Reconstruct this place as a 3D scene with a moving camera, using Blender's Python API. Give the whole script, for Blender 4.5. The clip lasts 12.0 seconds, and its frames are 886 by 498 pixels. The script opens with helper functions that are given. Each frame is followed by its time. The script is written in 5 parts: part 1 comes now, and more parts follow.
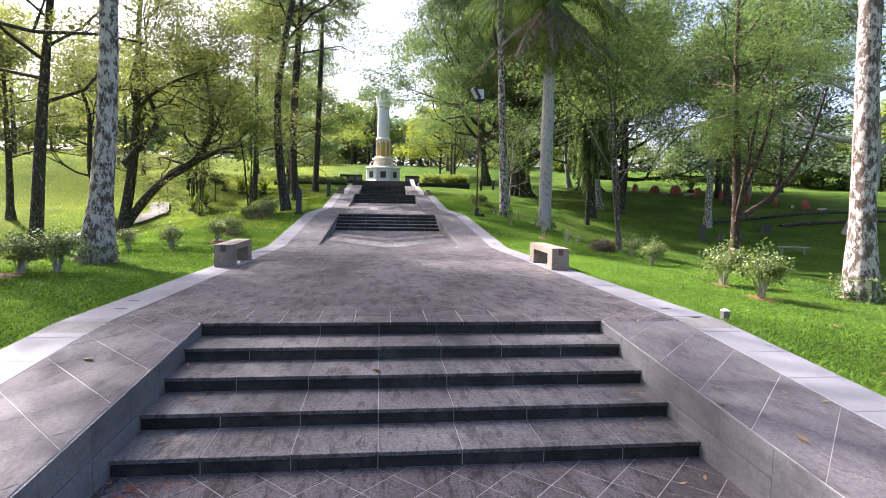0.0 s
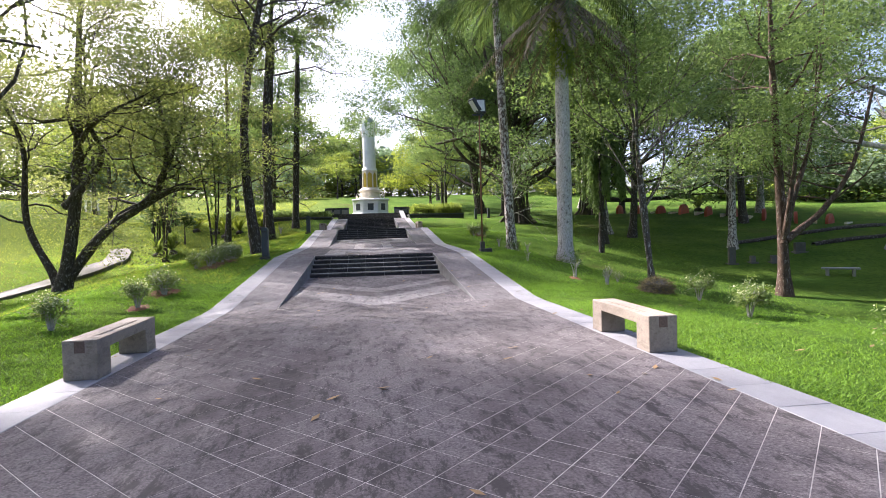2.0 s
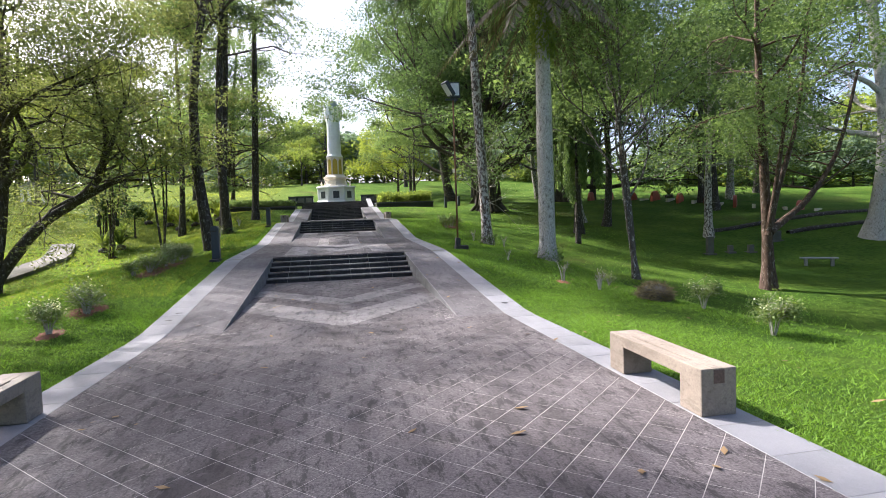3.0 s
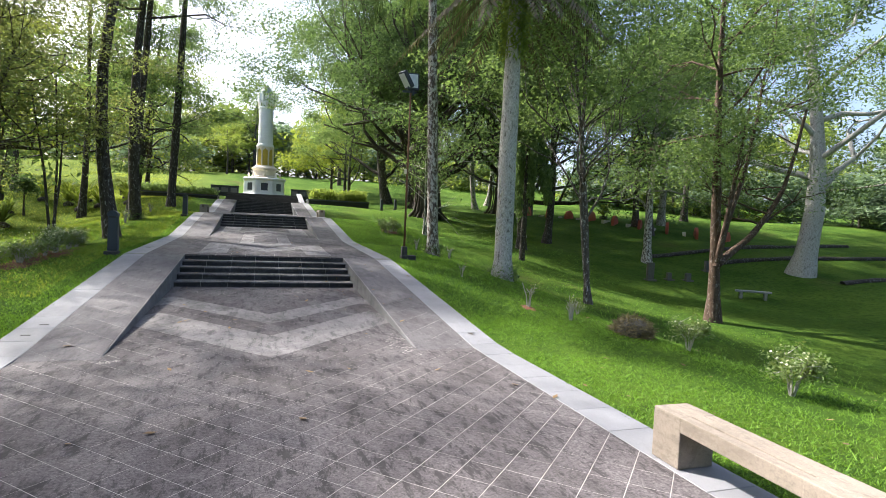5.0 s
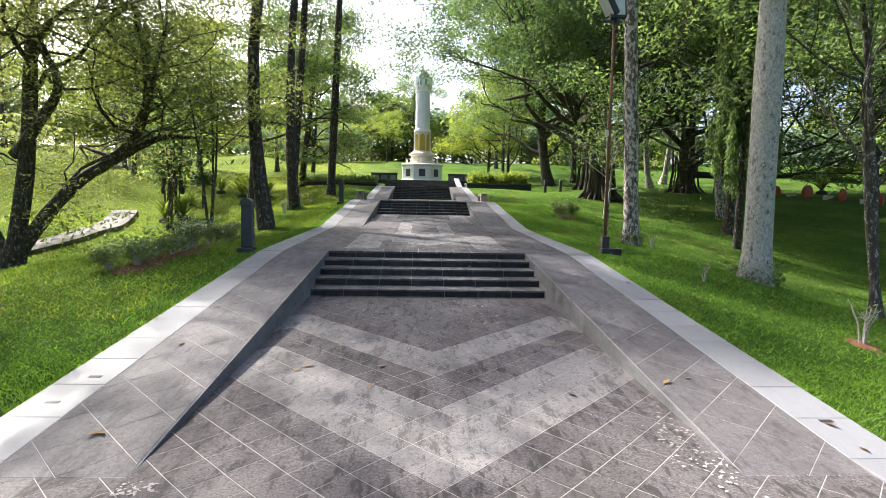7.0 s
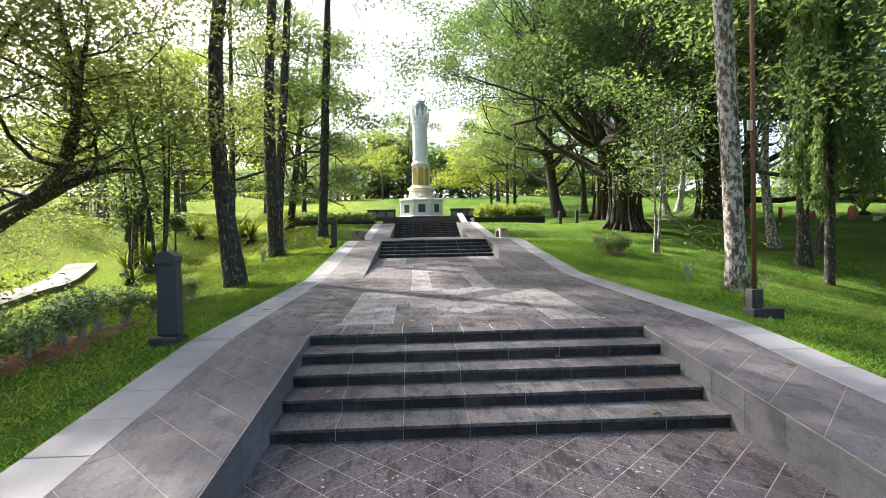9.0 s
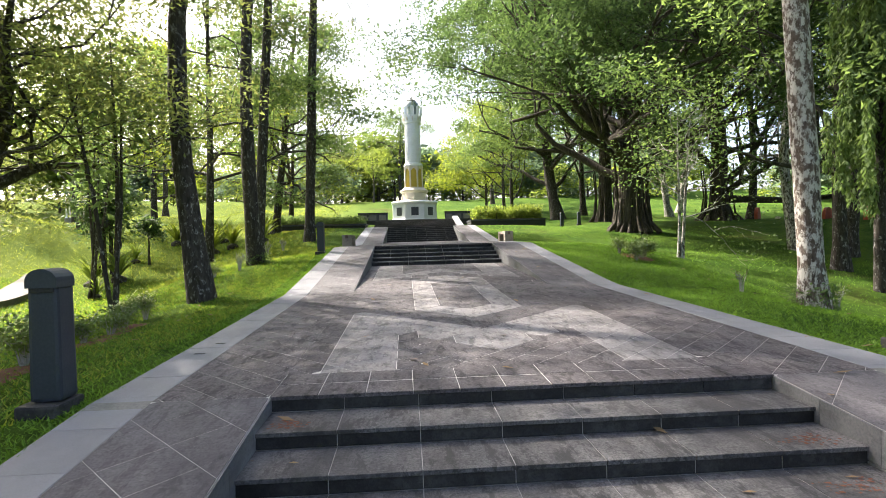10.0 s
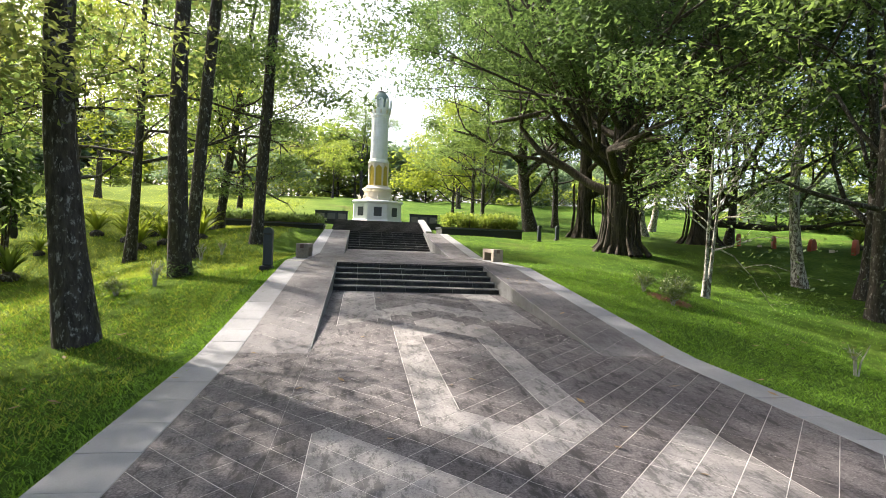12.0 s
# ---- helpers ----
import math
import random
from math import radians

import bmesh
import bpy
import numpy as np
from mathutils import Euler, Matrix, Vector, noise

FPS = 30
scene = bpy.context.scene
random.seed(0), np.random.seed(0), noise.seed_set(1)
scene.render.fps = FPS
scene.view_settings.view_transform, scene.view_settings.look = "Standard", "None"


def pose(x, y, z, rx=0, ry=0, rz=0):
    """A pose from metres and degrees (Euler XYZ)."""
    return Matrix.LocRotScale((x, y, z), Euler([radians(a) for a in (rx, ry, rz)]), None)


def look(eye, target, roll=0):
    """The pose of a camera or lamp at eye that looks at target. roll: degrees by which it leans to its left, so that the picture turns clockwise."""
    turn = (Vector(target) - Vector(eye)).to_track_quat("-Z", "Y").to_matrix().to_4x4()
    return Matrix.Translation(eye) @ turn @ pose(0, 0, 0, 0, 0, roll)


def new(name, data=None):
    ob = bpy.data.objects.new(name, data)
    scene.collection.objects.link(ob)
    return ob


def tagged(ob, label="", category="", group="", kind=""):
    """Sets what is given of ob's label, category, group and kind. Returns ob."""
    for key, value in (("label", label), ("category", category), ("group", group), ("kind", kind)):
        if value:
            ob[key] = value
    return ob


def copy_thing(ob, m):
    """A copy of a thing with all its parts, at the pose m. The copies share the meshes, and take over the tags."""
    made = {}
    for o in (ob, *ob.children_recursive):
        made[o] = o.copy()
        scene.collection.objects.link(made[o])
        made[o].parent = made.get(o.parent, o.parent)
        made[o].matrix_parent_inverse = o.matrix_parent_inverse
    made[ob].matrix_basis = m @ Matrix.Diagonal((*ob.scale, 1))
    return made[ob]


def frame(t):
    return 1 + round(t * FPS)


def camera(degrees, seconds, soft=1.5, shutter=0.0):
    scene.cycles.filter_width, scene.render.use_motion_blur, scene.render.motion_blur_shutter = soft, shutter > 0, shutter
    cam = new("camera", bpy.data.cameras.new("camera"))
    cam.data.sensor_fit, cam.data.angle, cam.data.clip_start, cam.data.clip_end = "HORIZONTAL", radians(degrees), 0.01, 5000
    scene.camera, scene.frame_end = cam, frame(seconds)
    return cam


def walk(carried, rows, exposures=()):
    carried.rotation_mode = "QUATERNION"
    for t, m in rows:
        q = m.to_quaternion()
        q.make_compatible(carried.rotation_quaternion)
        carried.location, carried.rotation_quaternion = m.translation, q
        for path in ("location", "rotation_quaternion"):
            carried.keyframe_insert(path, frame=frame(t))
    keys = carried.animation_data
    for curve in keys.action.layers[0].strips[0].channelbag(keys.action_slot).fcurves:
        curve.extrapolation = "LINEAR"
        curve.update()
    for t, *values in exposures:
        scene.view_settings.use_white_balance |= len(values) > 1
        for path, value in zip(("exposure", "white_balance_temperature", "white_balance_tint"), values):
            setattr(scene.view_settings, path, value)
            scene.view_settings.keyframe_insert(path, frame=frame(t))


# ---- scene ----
cam = camera(77.4, 12.0, soft=0.6)
PATH = [
    (0.0, pose(-0.298, -3.596, 1.768, 85.39, -1.02, -6.46)),
    (0.5, pose(-0.289, -2.399, 1.770, 85.72, -0.95, -6.68)),
    (1.0, pose(-0.304, -1.373, 1.737, 87.04, 0.80, -7.15)),
    (1.5, pose(-0.239, -0.278, 1.783, 87.25, 1.08, -7.52)),
    (2.0, pose(-0.132, 0.628, 1.962, 88.40, 1.57, -7.51)),
    (2.5, pose(-0.047, 1.506, 2.162, 88.47, 1.14, -7.80)),
    (3.0, pose(-0.047, 2.279, 2.337, 86.74, 2.06, -10.87)),
    (3.2, pose(-0.055, 2.470, 2.362, 86.45, 1.46, -14.92)),
    (4.8, pose(-0.172, 4.030, 2.418, 86.10, -2.95, -20.18)),
    (5.0, pose(-0.187, 4.315, 2.400, 87.29, -2.60, -18.18)),
    (5.5, pose(-0.136, 4.901, 2.322, 87.30, -1.31, -16.70)),
    (6.0, pose(-0.035, 6.082, 2.330, 87.02, 0.62, -10.30)),
    (6.5, pose(-0.017, 7.320, 2.322, 84.55, -1.17, -4.63)),
    (7.0, pose(-0.175, 8.441, 2.324, 85.17, -1.04, -2.42)),
    (9.0, pose(-0.737, 13.068, 2.421, 88.88, 1.13, -2.92)),
    (9.5, pose(-0.847, 14.143, 2.448, 89.05, 1.38, -3.36)),
    (10.0, pose(-0.935, 15.317, 2.456, 89.24, 1.54, -3.85)),
    (10.5, pose(-1.078, 16.458, 2.464, 89.64, 1.44, -5.26)),
    (11.0, pose(-1.175, 17.601, 2.522, 89.40, 1.08, -5.59)),
    (11.5, pose(-1.279, 18.475, 2.781, 89.48, 0.68, -5.61)),
    (12.0, pose(-1.389, 19.072, 3.000, 89.26, -2.20, -8.47)),
]
walk(cam, PATH, [(0.0, 1.82, 6100, 23), (1.5, 1.84, 6050, 23), (3.0, 1.6, 6000, 17), (6.0, 1.66, 6150, 11), (7.5, 1.8, 6250, 11), (9.0, 2.06, 6350, 13), (12.0, 1.95, 6600, 12)])

# ---- sky and sun: late-day light from ahead on the left, half hidden by the trees ----
world = bpy.data.worlds.new("sky")
scene.world = world
world.use_nodes = True
wn, wl = world.node_tree.nodes, world.node_tree.links
sky = wn.new("ShaderNodeTexSky")
SUN_EL, SUN_AZ = radians(42), radians(-45)  # azimuth from +y, clockwise
sky.sky_type, sky.sun_disc = "NISHITA", False
sky.sun_elevation, sky.sun_rotation = SUN_EL, SUN_AZ
sky.air_density, sky.dust_density = 0.8, 5.0
wl.new(sky.outputs[0], wn["Background"].inputs[0])
wn["Background"].inputs[1].default_value = 0.138
sun = new("sun", bpy.data.lights.new("sun", "SUN"))
sun.data.energy, sun.data.angle, sun.data.color = 4.6, radians(1.0), (1.0, 0.94, 0.83)
sun.matrix_world = look((math.sin(SUN_AZ) * math.cos(SUN_EL), math.cos(SUN_AZ) * math.cos(SUN_EL), math.sin(SUN_EL)), (0, 0, 0))

# ---- materials ----
def mat(name, rough=0.8, metal=0.0, spec=0.4):
    m = bpy.data.materials.new(name)
    m.use_nodes = True
    b = m.node_tree.nodes["Principled BSDF"]
    b.inputs["Roughness"].default_value, b.inputs["Metallic"].default_value = rough, metal
    b.inputs["Specular IOR Level"].default_value = spec
    return m, m.node_tree.nodes, m.node_tree.links, b


def tex(n, l, scale, detail=6, rough=0.6, kind="noise", stretch=(1, 1, 1), coord="World"):
    c = n.new("ShaderNodeTexCoord" if coord != "World" else "ShaderNodeNewGeometry")
    mp = n.new("ShaderNodeMapping")
    mp.inputs["Scale"].default_value = stretch
    l.new(c.outputs["Position" if coord == "World" else coord], mp.inputs[0])
    if kind == "noise":
        t = n.new("ShaderNodeTexNoise")
        t.inputs["Detail"].default_value, t.inputs["Roughness"].default_value = detail, rough
    elif kind == "voronoi":
        t = n.new("ShaderNodeTexVoronoi")
    t.inputs["Scale"].default_value = scale
    l.new(mp.outputs[0], t.inputs["Vector"])
    return t.outputs[0]


def ramp(n, l, fac, *stops):
    r = n.new("ShaderNodeValToRGB")
    e = r.color_ramp.elements
    while len(e) < len(stops):
        e.new(0.5)
    for k, (p, c) in zip(e, stops):
        k.position, k.color = p, (*c, 1) if len(c) == 3 else c
    l.new(fac, r.inputs[0])
    return r.outputs[0]


def mix(n, l, fac, a, b, how="MIX"):
    x = n.new("ShaderNodeMix")
    x.data_type, x.blend_type = "RGBA", how
    for sock, v in ((x.inputs[0], fac), (x.inputs[6], a), (x.inputs[7], b)):
        if isinstance(v, (int, float)):
            sock.default_value = v
        elif isinstance(v, tuple):
            sock.default_value = (*v, 1)
        else:
            l.new(v, sock)
    return x.outputs[2]


def bump(n, l, b, height, strength=0.3, dist=0.02):
    k = n.new("ShaderNodeBump")
    k.inputs["Strength"].default_value, k.inputs["Distance"].default_value = strength, dist
    l.new(height, k.inputs["Height"])
    l.new(k.outputs[0], b.inputs["Normal"])


def rnd(n, island=False):
    if island:
        return n.new("ShaderNodeNewGeometry").outputs["Random Per Island"]
    return n.new("ShaderNodeObjectInfo").outputs["Random"]


def stone(name, dark, light, rough=0.75, streak=(0.10, 0.10, 0.10), amount=0.5, vary=0.25, island=False, grain=55, spec=0.4, blotch=0.9, stain=0.0, crisp=0.0):
    """Stone tile: fine grain, blotches of wear, each piece a little lighter or darker."""
    m, n, l, b = mat(name, rough, spec=spec)
    fine = tex(n, l, grain, 4, 0.7)
    c = ramp(n, l, fine, (0.3 + crisp, tuple(v * (1 - 2 * crisp) for v in dark)), (0.75 - crisp, tuple(v * (1 + 2 * crisp) for v in light)))
    big = tex(n, l, blotch, 8, 0.72, stretch=(1.0, 0.5, 1.0))
    c = mix(n, l, ramp(n, l, big, (0.46, (0, 0, 0)), (0.66, (amount, amount, amount))), c, streak)
    if stain:
        st = tex(n, l, 9.0, 8, 0.78, stretch=(1.0, 0.3, 1.0))
        c = mix(n, l, ramp(n, l, st, (0.52, (0, 0, 0)), (0.58, (stain,) * 3)), c, tuple(v * 0.5 for v in dark))
        sp = tex(n, l, 26.0, 6, 0.8)
        c = mix(n, l, ramp(n, l, sp, (0.54, (0, 0, 0)), (0.60, (stain * 0.8,) * 3)), c, tuple(v * 0.45 for v in dark))
        pl = tex(n, l, 7.0, 8, 0.8, stretch=(0.35, 1.0, 1.0))
        c = mix(n, l, ramp(n, l, pl, (0.60, (0, 0, 0)), (0.72, (stain * 0.7,) * 3)), c, tuple(v * 1.5 for v in light))
    v = ramp(n, l, rnd(n, False), (0, (1 - vary,) * 3), (1, (1 + vary,) * 3))
    if island:
        c = mix(n, l, 1.0, c, ramp(n, l, rnd(n, True), (0, (1 - vary,) * 3), (1, (1 + vary,) * 3)), "MULTIPLY")
    c = mix(n, l, 1.0, c, v, "MULTIPLY")
    l.new(c, b.inputs["Base Color"])
    rr = ramp(n, l, big, (0.35, (rough - 0.2,) * 3), (0.65, (rough + 0.15,) * 3))
    l.new(rr, b.inputs["Roughness"])
    bump(n, l, b, fine, 0.25, 0.004)
    return m


M_TILE = stone("paving_stone", (0.076, 0.066, 0.067), (0.168, 0.148, 0.150), 0.78, (0.053, 0.046, 0.046), 0.85, 0.07, island=True, stain=0.95, spec=0.25, crisp=0.07)
M_TILEP = stone("pale_paving_stone", (0.185, 0.170, 0.166), (0.315, 0.291, 0.283), 0.78, (0.095, 0.086, 0.084), 0.7, 0.09, island=True, stain=0.85, spec=0.25)
M_RAMP = stone("ramp_stone", (0.088, 0.080, 0.082), (0.182, 0.166, 0.169), 0.75, (0.065, 0.059, 0.06), 0.7, 0.08, island=True, stain=0.5, spec=0.25)
M_GROUT = stone("pale_grout", (0.36, 0.335, 0.31), (0.50, 0.47, 0.44), 0.9, (0.20, 0.185, 0.175), 0.6, blotch=2.2)
M_TREAD = stone("step_stone", (0.088, 0.082, 0.079), (0.19, 0.178, 0.172), 0.76, (0.04, 0.037, 0.037), 0.85, 0.1, stain=0.95, crisp=0.06)
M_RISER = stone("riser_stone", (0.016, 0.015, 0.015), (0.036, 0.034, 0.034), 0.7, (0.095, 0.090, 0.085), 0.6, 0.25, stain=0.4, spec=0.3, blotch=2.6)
M_BAND = stone("pale_granite", (0.17, 0.168, 0.178), (0.265, 0.263, 0.278), 0.6, (0.19, 0.187, 0.195), 0.6, 0.08, grain=140)
M_WALL = stone("grey_cladding", (0.13, 0.13, 0.135), (0.22, 0.218, 0.22), 0.7, (0.10, 0.10, 0.10), 0.8, 0.12, stain=0.35)
M_BLACK = stone("black_stone", (0.012, 0.012, 0.012), (0.035, 0.034, 0.033), 0.65, (0.06, 0.058, 0.055), 0.35, 0.2)
M_CONC = stone("bench_concrete", (0.235, 0.195, 0.155), (0.31, 0.26, 0.21), 0.85, (0.13, 0.105, 0.085), 0.7, 0.06, stain=0.4)
M_GREYC = stone("weathered_concrete", (0.16, 0.155, 0.14), (0.30, 0.29, 0.26), 0.9, (0.09, 0.09, 0.075), 0.8, 0.1)
M_OLDC = stone("old_footpath_concrete", (0.075, 0.07, 0.058), (0.145, 0.135, 0.115), 0.95, (0.06, 0.06, 0.045), 0.8, 0.1)
M_WHITE = stone("white_paint", (0.76, 0.76, 0.75), (0.86, 0.86, 0.845), 0.6, (0.58, 0.57, 0.54), 0.4, 0.02, grain=20)
M_CREAM = stone("cream_paint", (0.60, 0.53, 0.42), (0.72, 0.64, 0.52), 0.6, (0.5, 0.43, 0.33), 0.4, 0.02, grain=20)
M_GOLD = stone("ochre_mosaic", (0.42, 0.30, 0.03), (0.62, 0.45, 0.06), 0.45, (0.30, 0.22, 0.03), 0.4, 0.1, grain=30)
M_COPPER = stone("green_copper", (0.14, 0.19, 0.175), (0.27, 0.33, 0.31), 0.5, (0.08, 0.12, 0.10), 0.5, 0.05)
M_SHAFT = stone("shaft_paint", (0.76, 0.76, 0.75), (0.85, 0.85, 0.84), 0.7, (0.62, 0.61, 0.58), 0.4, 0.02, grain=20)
M_BOLL = stone("bollard_paint", (0.028, 0.034, 0.046), (0.045, 0.053, 0.068), 0.5, (0.035, 0.042, 0.052), 0.4, 0.05)
M_SLATE = stone("plaque_slate", (0.04, 0.045, 0.055), (0.08, 0.085, 0.10), 0.4, (0.05, 0.05, 0.06), 0.3, 0.1)
M_RED = stone("red_paint", (0.30, 0.055, 0.025), (0.42, 0.09, 0.04), 0.7, (0.22, 0.04, 0.02), 0.5, 0.15)
M_ROOF = stone("roof_tile", (0.10, 0.065, 0.05), (0.17, 0.11, 0.085), 0.85, (0.08, 0.05, 0.04), 0.5, 0.1)
M_SOIL = stone("red_soil", (0.125, 0.044, 0.024), (0.23, 0.09, 0.048), 0.95, (0.10, 0.05, 0.03), 0.5, 0.1)


def bark(name, dark, light, patch=None, amount=0.0, stretch=(1, 1, 0.25), scale=14):
    m, n, l, b = mat(name, 0.9, spec=0.2)
    g = tex(n, l, scale, 8, 0.7, stretch=stretch)
    c = ramp(n, l, g, (0.35, dark), (0.7, light))
    if patch:
        p = tex(n, l, 11.0, 9, 0.74, stretch=(1, 1, 0.55))
        tone = mix(n, l, ramp(n, l, g, (0.35, (0, 0, 0)), (0.7, (0.6, 0.6, 0.6))), patch, tuple(v * 0.62 for v in patch))
        c = mix(n, l, ramp(n, l, p, (0.50 - amount * 0.12, (0, 0, 0)), (0.58 - amount * 0.12, (1, 1, 1))), c, tone)
    l.new(c, b.inputs["Base Color"])
    bump(n, l, b, g, 0.8, 0.03)
    return m


B_DARK = bark("dark_bark", (0.024, 0.020, 0.017), (0.085, 0.071, 0.059), (0.28, 0.27, 0.25), -0.38)
B_PALE = bark("mottled_bark", (0.05, 0.04, 0.032), (0.15, 0.125, 0.10), (0.52, 0.49, 0.44), 0.35)
B_WHITE = bark("pale_palm_bark", (0.060, 0.043, 0.034), (0.19, 0.145, 0.118), (0.56, 0.525, 0.475), 0.25)
B_LICHEN = bark("lichen_bark", (0.045, 0.038, 0.031), (0.135, 0.115, 0.095), (0.42, 0.41, 0.38), -0.3)
B_GREY = bark("grey_palm_bark", (0.25, 0.24, 0.215), (0.56, 0.53, 0.48), (0.15, 0.135, 0.115), -0.35, stretch=(1, 1, 0.7), scale=22)
B_RED = bark("brown_bark", (0.035, 0.023, 0.016), (0.125, 0.082, 0.058), (0.26, 0.22, 0.19), -0.4)
B_BAN = bark("banyan_bark", (0.022, 0.018, 0.014), (0.10, 0.083, 0.065), (0.20, 0.17, 0.14), -0.7, (1, 1, 0.08))


def leaf(name, dark, light, glow=0.45, tint=(1.5, 1.45, 0.72)):
    """Thin leaf: colour varies from leaf to leaf, light shines through it."""
    m, n, l, b = mat(name, 0.62, spec=0.15)
    c = ramp(n, l, rnd(n, True), (0.0, dark), (1.0, light))
    patch = tex(n, l, 0.5, 3, 0.5)
    c = mix(n, l, ramp(n, l, patch, (0.35, (0, 0, 0)), (0.7, (0.55, 0.55, 0.55))), c, light)
    l.new(c, b.inputs["Base Color"])
    t = n.new("ShaderNodeBsdfTranslucent")
    tc = mix(n, l, 1.0, c, tint, "MULTIPLY")
    l.new(tc, t.inputs[0])
    s = n.new("ShaderNodeMixShader")
    s.inputs[0].default_value = glow
    l.new(b.outputs[0], s.inputs[1])
    l.new(t.outputs[0], s.inputs[2])
    l.new(s.outputs[0], n["Material Output"].inputs[0])
    return m


L_MID = leaf("leaf_mid", (0.052, 0.086, 0.040), (0.18, 0.245, 0.098), 0.52, (1.35, 1.4, 0.8))
L_DEEP = leaf("leaf_deep", (0.030, 0.054, 0.025), (0.112, 0.162, 0.066), 0.44, (1.3, 1.4, 0.85))
L_LIGHT = leaf("leaf_light", (0.085, 0.13, 0.036), (0.21, 0.265, 0.07), 0.5)
L_OLIVE = leaf("leaf_olive", (0.072, 0.092, 0.042), (0.195, 0.222, 0.095), 0.6, (1.45, 1.42, 0.82))
L_YELLOW = leaf("leaf_yellow", (0.11, 0.15, 0.03), (0.25, 0.30, 0.06), 0.5)
L_PALM = leaf("leaf_palm", (0.028, 0.048, 0.022), (0.075, 0.11, 0.042), 0.35)
L_DRYPALM = leaf("leaf_dead_palm", (0.05, 0.045, 0.03), (0.13, 0.11, 0.08), 0.25)
L_SHRUB = leaf("leaf_shrub", (0.07, 0.11, 0.03), (0.20, 0.26, 0.10), 0.35)
L_FLOWER = leaf("petal_white", (0.55, 0.60, 0.40), (0.75, 0.75, 0.62), 0.3)
L_DRY = leaf("leaf_dry", (0.13, 0.085, 0.045), (0.28, 0.19, 0.10), 0.2)
L_HAY = leaf("dry_grass", (0.07, 0.06, 0.03), (0.18, 0.15, 0.08), 0.2)
# haze of distance painted into the leaves: greyer, bluer green
L_HAZE = leaf("leaf_haze", (0.085, 0.125, 0.085), (0.18, 0.235, 0.145), 0.45, (1.2, 1.3, 1.0))


def lawn():
    m, n, l, b = mat("lawn", 1.0, spec=0.03)
    fine = tex(n, l, 38, 5, 0.75)
    c = ramp(n, l, fine, (0.3, (0.020, 0.046, 0.008)), (0.72, (0.082, 0.160, 0.021)))
    big = tex(n, l, 0.35, 6, 0.6)
    c = mix(n, l, ramp(n, l, big, (0.38, (0, 0, 0)), (0.68, (0.6, 0.6, 0.6))), c, (0.128, 0.188, 0.028))
    tuft = tex(n, l, 4.5, 7, 0.7)
    c = mix(n, l, ramp(n, l, tuft, (0.46, (0, 0, 0)), (0.62, (0.7, 0.7, 0.7))), c, (0.030, 0.062, 0.012))
    worn = tex(n, l, 0.12, 8, 0.7)
    c = mix(n, l, ramp(n, l, worn, (0.58, (0, 0, 0)), (0.72, (0.55, 0.55, 0.55))), c, (0.11, 0.085, 0.04))
    # Sunlight on the left hill put into the colour: yellower, paler by x
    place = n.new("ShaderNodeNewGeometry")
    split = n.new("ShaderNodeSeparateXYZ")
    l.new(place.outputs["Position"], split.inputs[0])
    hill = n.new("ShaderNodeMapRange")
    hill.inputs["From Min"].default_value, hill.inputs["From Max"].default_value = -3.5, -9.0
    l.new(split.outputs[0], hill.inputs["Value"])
    # dry: the sun-brightened grass tone mixed in there
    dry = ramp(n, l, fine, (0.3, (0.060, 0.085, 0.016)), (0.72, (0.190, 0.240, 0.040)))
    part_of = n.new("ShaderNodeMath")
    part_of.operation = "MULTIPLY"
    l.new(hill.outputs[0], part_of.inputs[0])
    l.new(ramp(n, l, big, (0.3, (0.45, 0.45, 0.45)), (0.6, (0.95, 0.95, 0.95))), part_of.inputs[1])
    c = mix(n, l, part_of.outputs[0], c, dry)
    l.new(c, b.inputs["Base Color"])
    bump(n, l, b, fine, 0.9, 0.05)
    return m


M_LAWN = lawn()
L_GRASS = leaf("grass_blade", (0.022, 0.062, 0.010), (0.185, 0.325, 0.045), 0.42, (1.5, 1.5, 0.65))
# yellower, brighter copy of grass_blade; sunlight is put into its colour
L_SUNLIT = leaf("sunlit_hill_grass", (0.085, 0.120, 0.024), (0.28, 0.335, 0.062), 0.5, (1.6, 1.5, 0.65))

# ---- mesh helpers ----
def mesh_ob(name, verts, faces, material, parent=None, label="", smooth=False):
    me = bpy.data.meshes.new(name)
    verts = np.asarray(verts, np.float32).reshape(-1, 3)
    if isinstance(faces, np.ndarray):
        k = faces.shape[1]
        me.vertices.add(len(verts))
        me.vertices.foreach_set("co", verts.ravel())
        me.loops.add(faces.size)
        me.loops.foreach_set("vertex_index", faces.ravel().astype(np.int32))
        me.polygons.add(len(faces))
        me.polygons.foreach_set("loop_start", np.arange(0, faces.size, k, dtype=np.int32))
        me.polygons.foreach_set("loop_total", np.full(len(faces), k, np.int32))
        me.update(calc_edges=True)
        me.validate()
    else:
        me.from_pydata([tuple(map(float, v)) for v in verts], [], faces)
    if smooth:
        me.polygons.foreach_set("use_smooth", np.ones(len(me.polygons), bool))
    me.materials.append(material)
    ob = new(name, me)
    if parent:
        ob.parent = parent
    if label:
        tagged(ob, label)
    return ob


def part(name, bm, material, parent=None, label="", smooth=False):
    me = bpy.data.meshes.new(name)
    bm.to_mesh(me)
    bm.free()
    if smooth:
        me.polygons.foreach_set("use_smooth", np.ones(len(me.polygons), bool))
    me.materials.append(material)
    ob = new(name, me)
    if parent:
        ob.parent = parent
    if label:
        tagged(ob, label)
    return ob


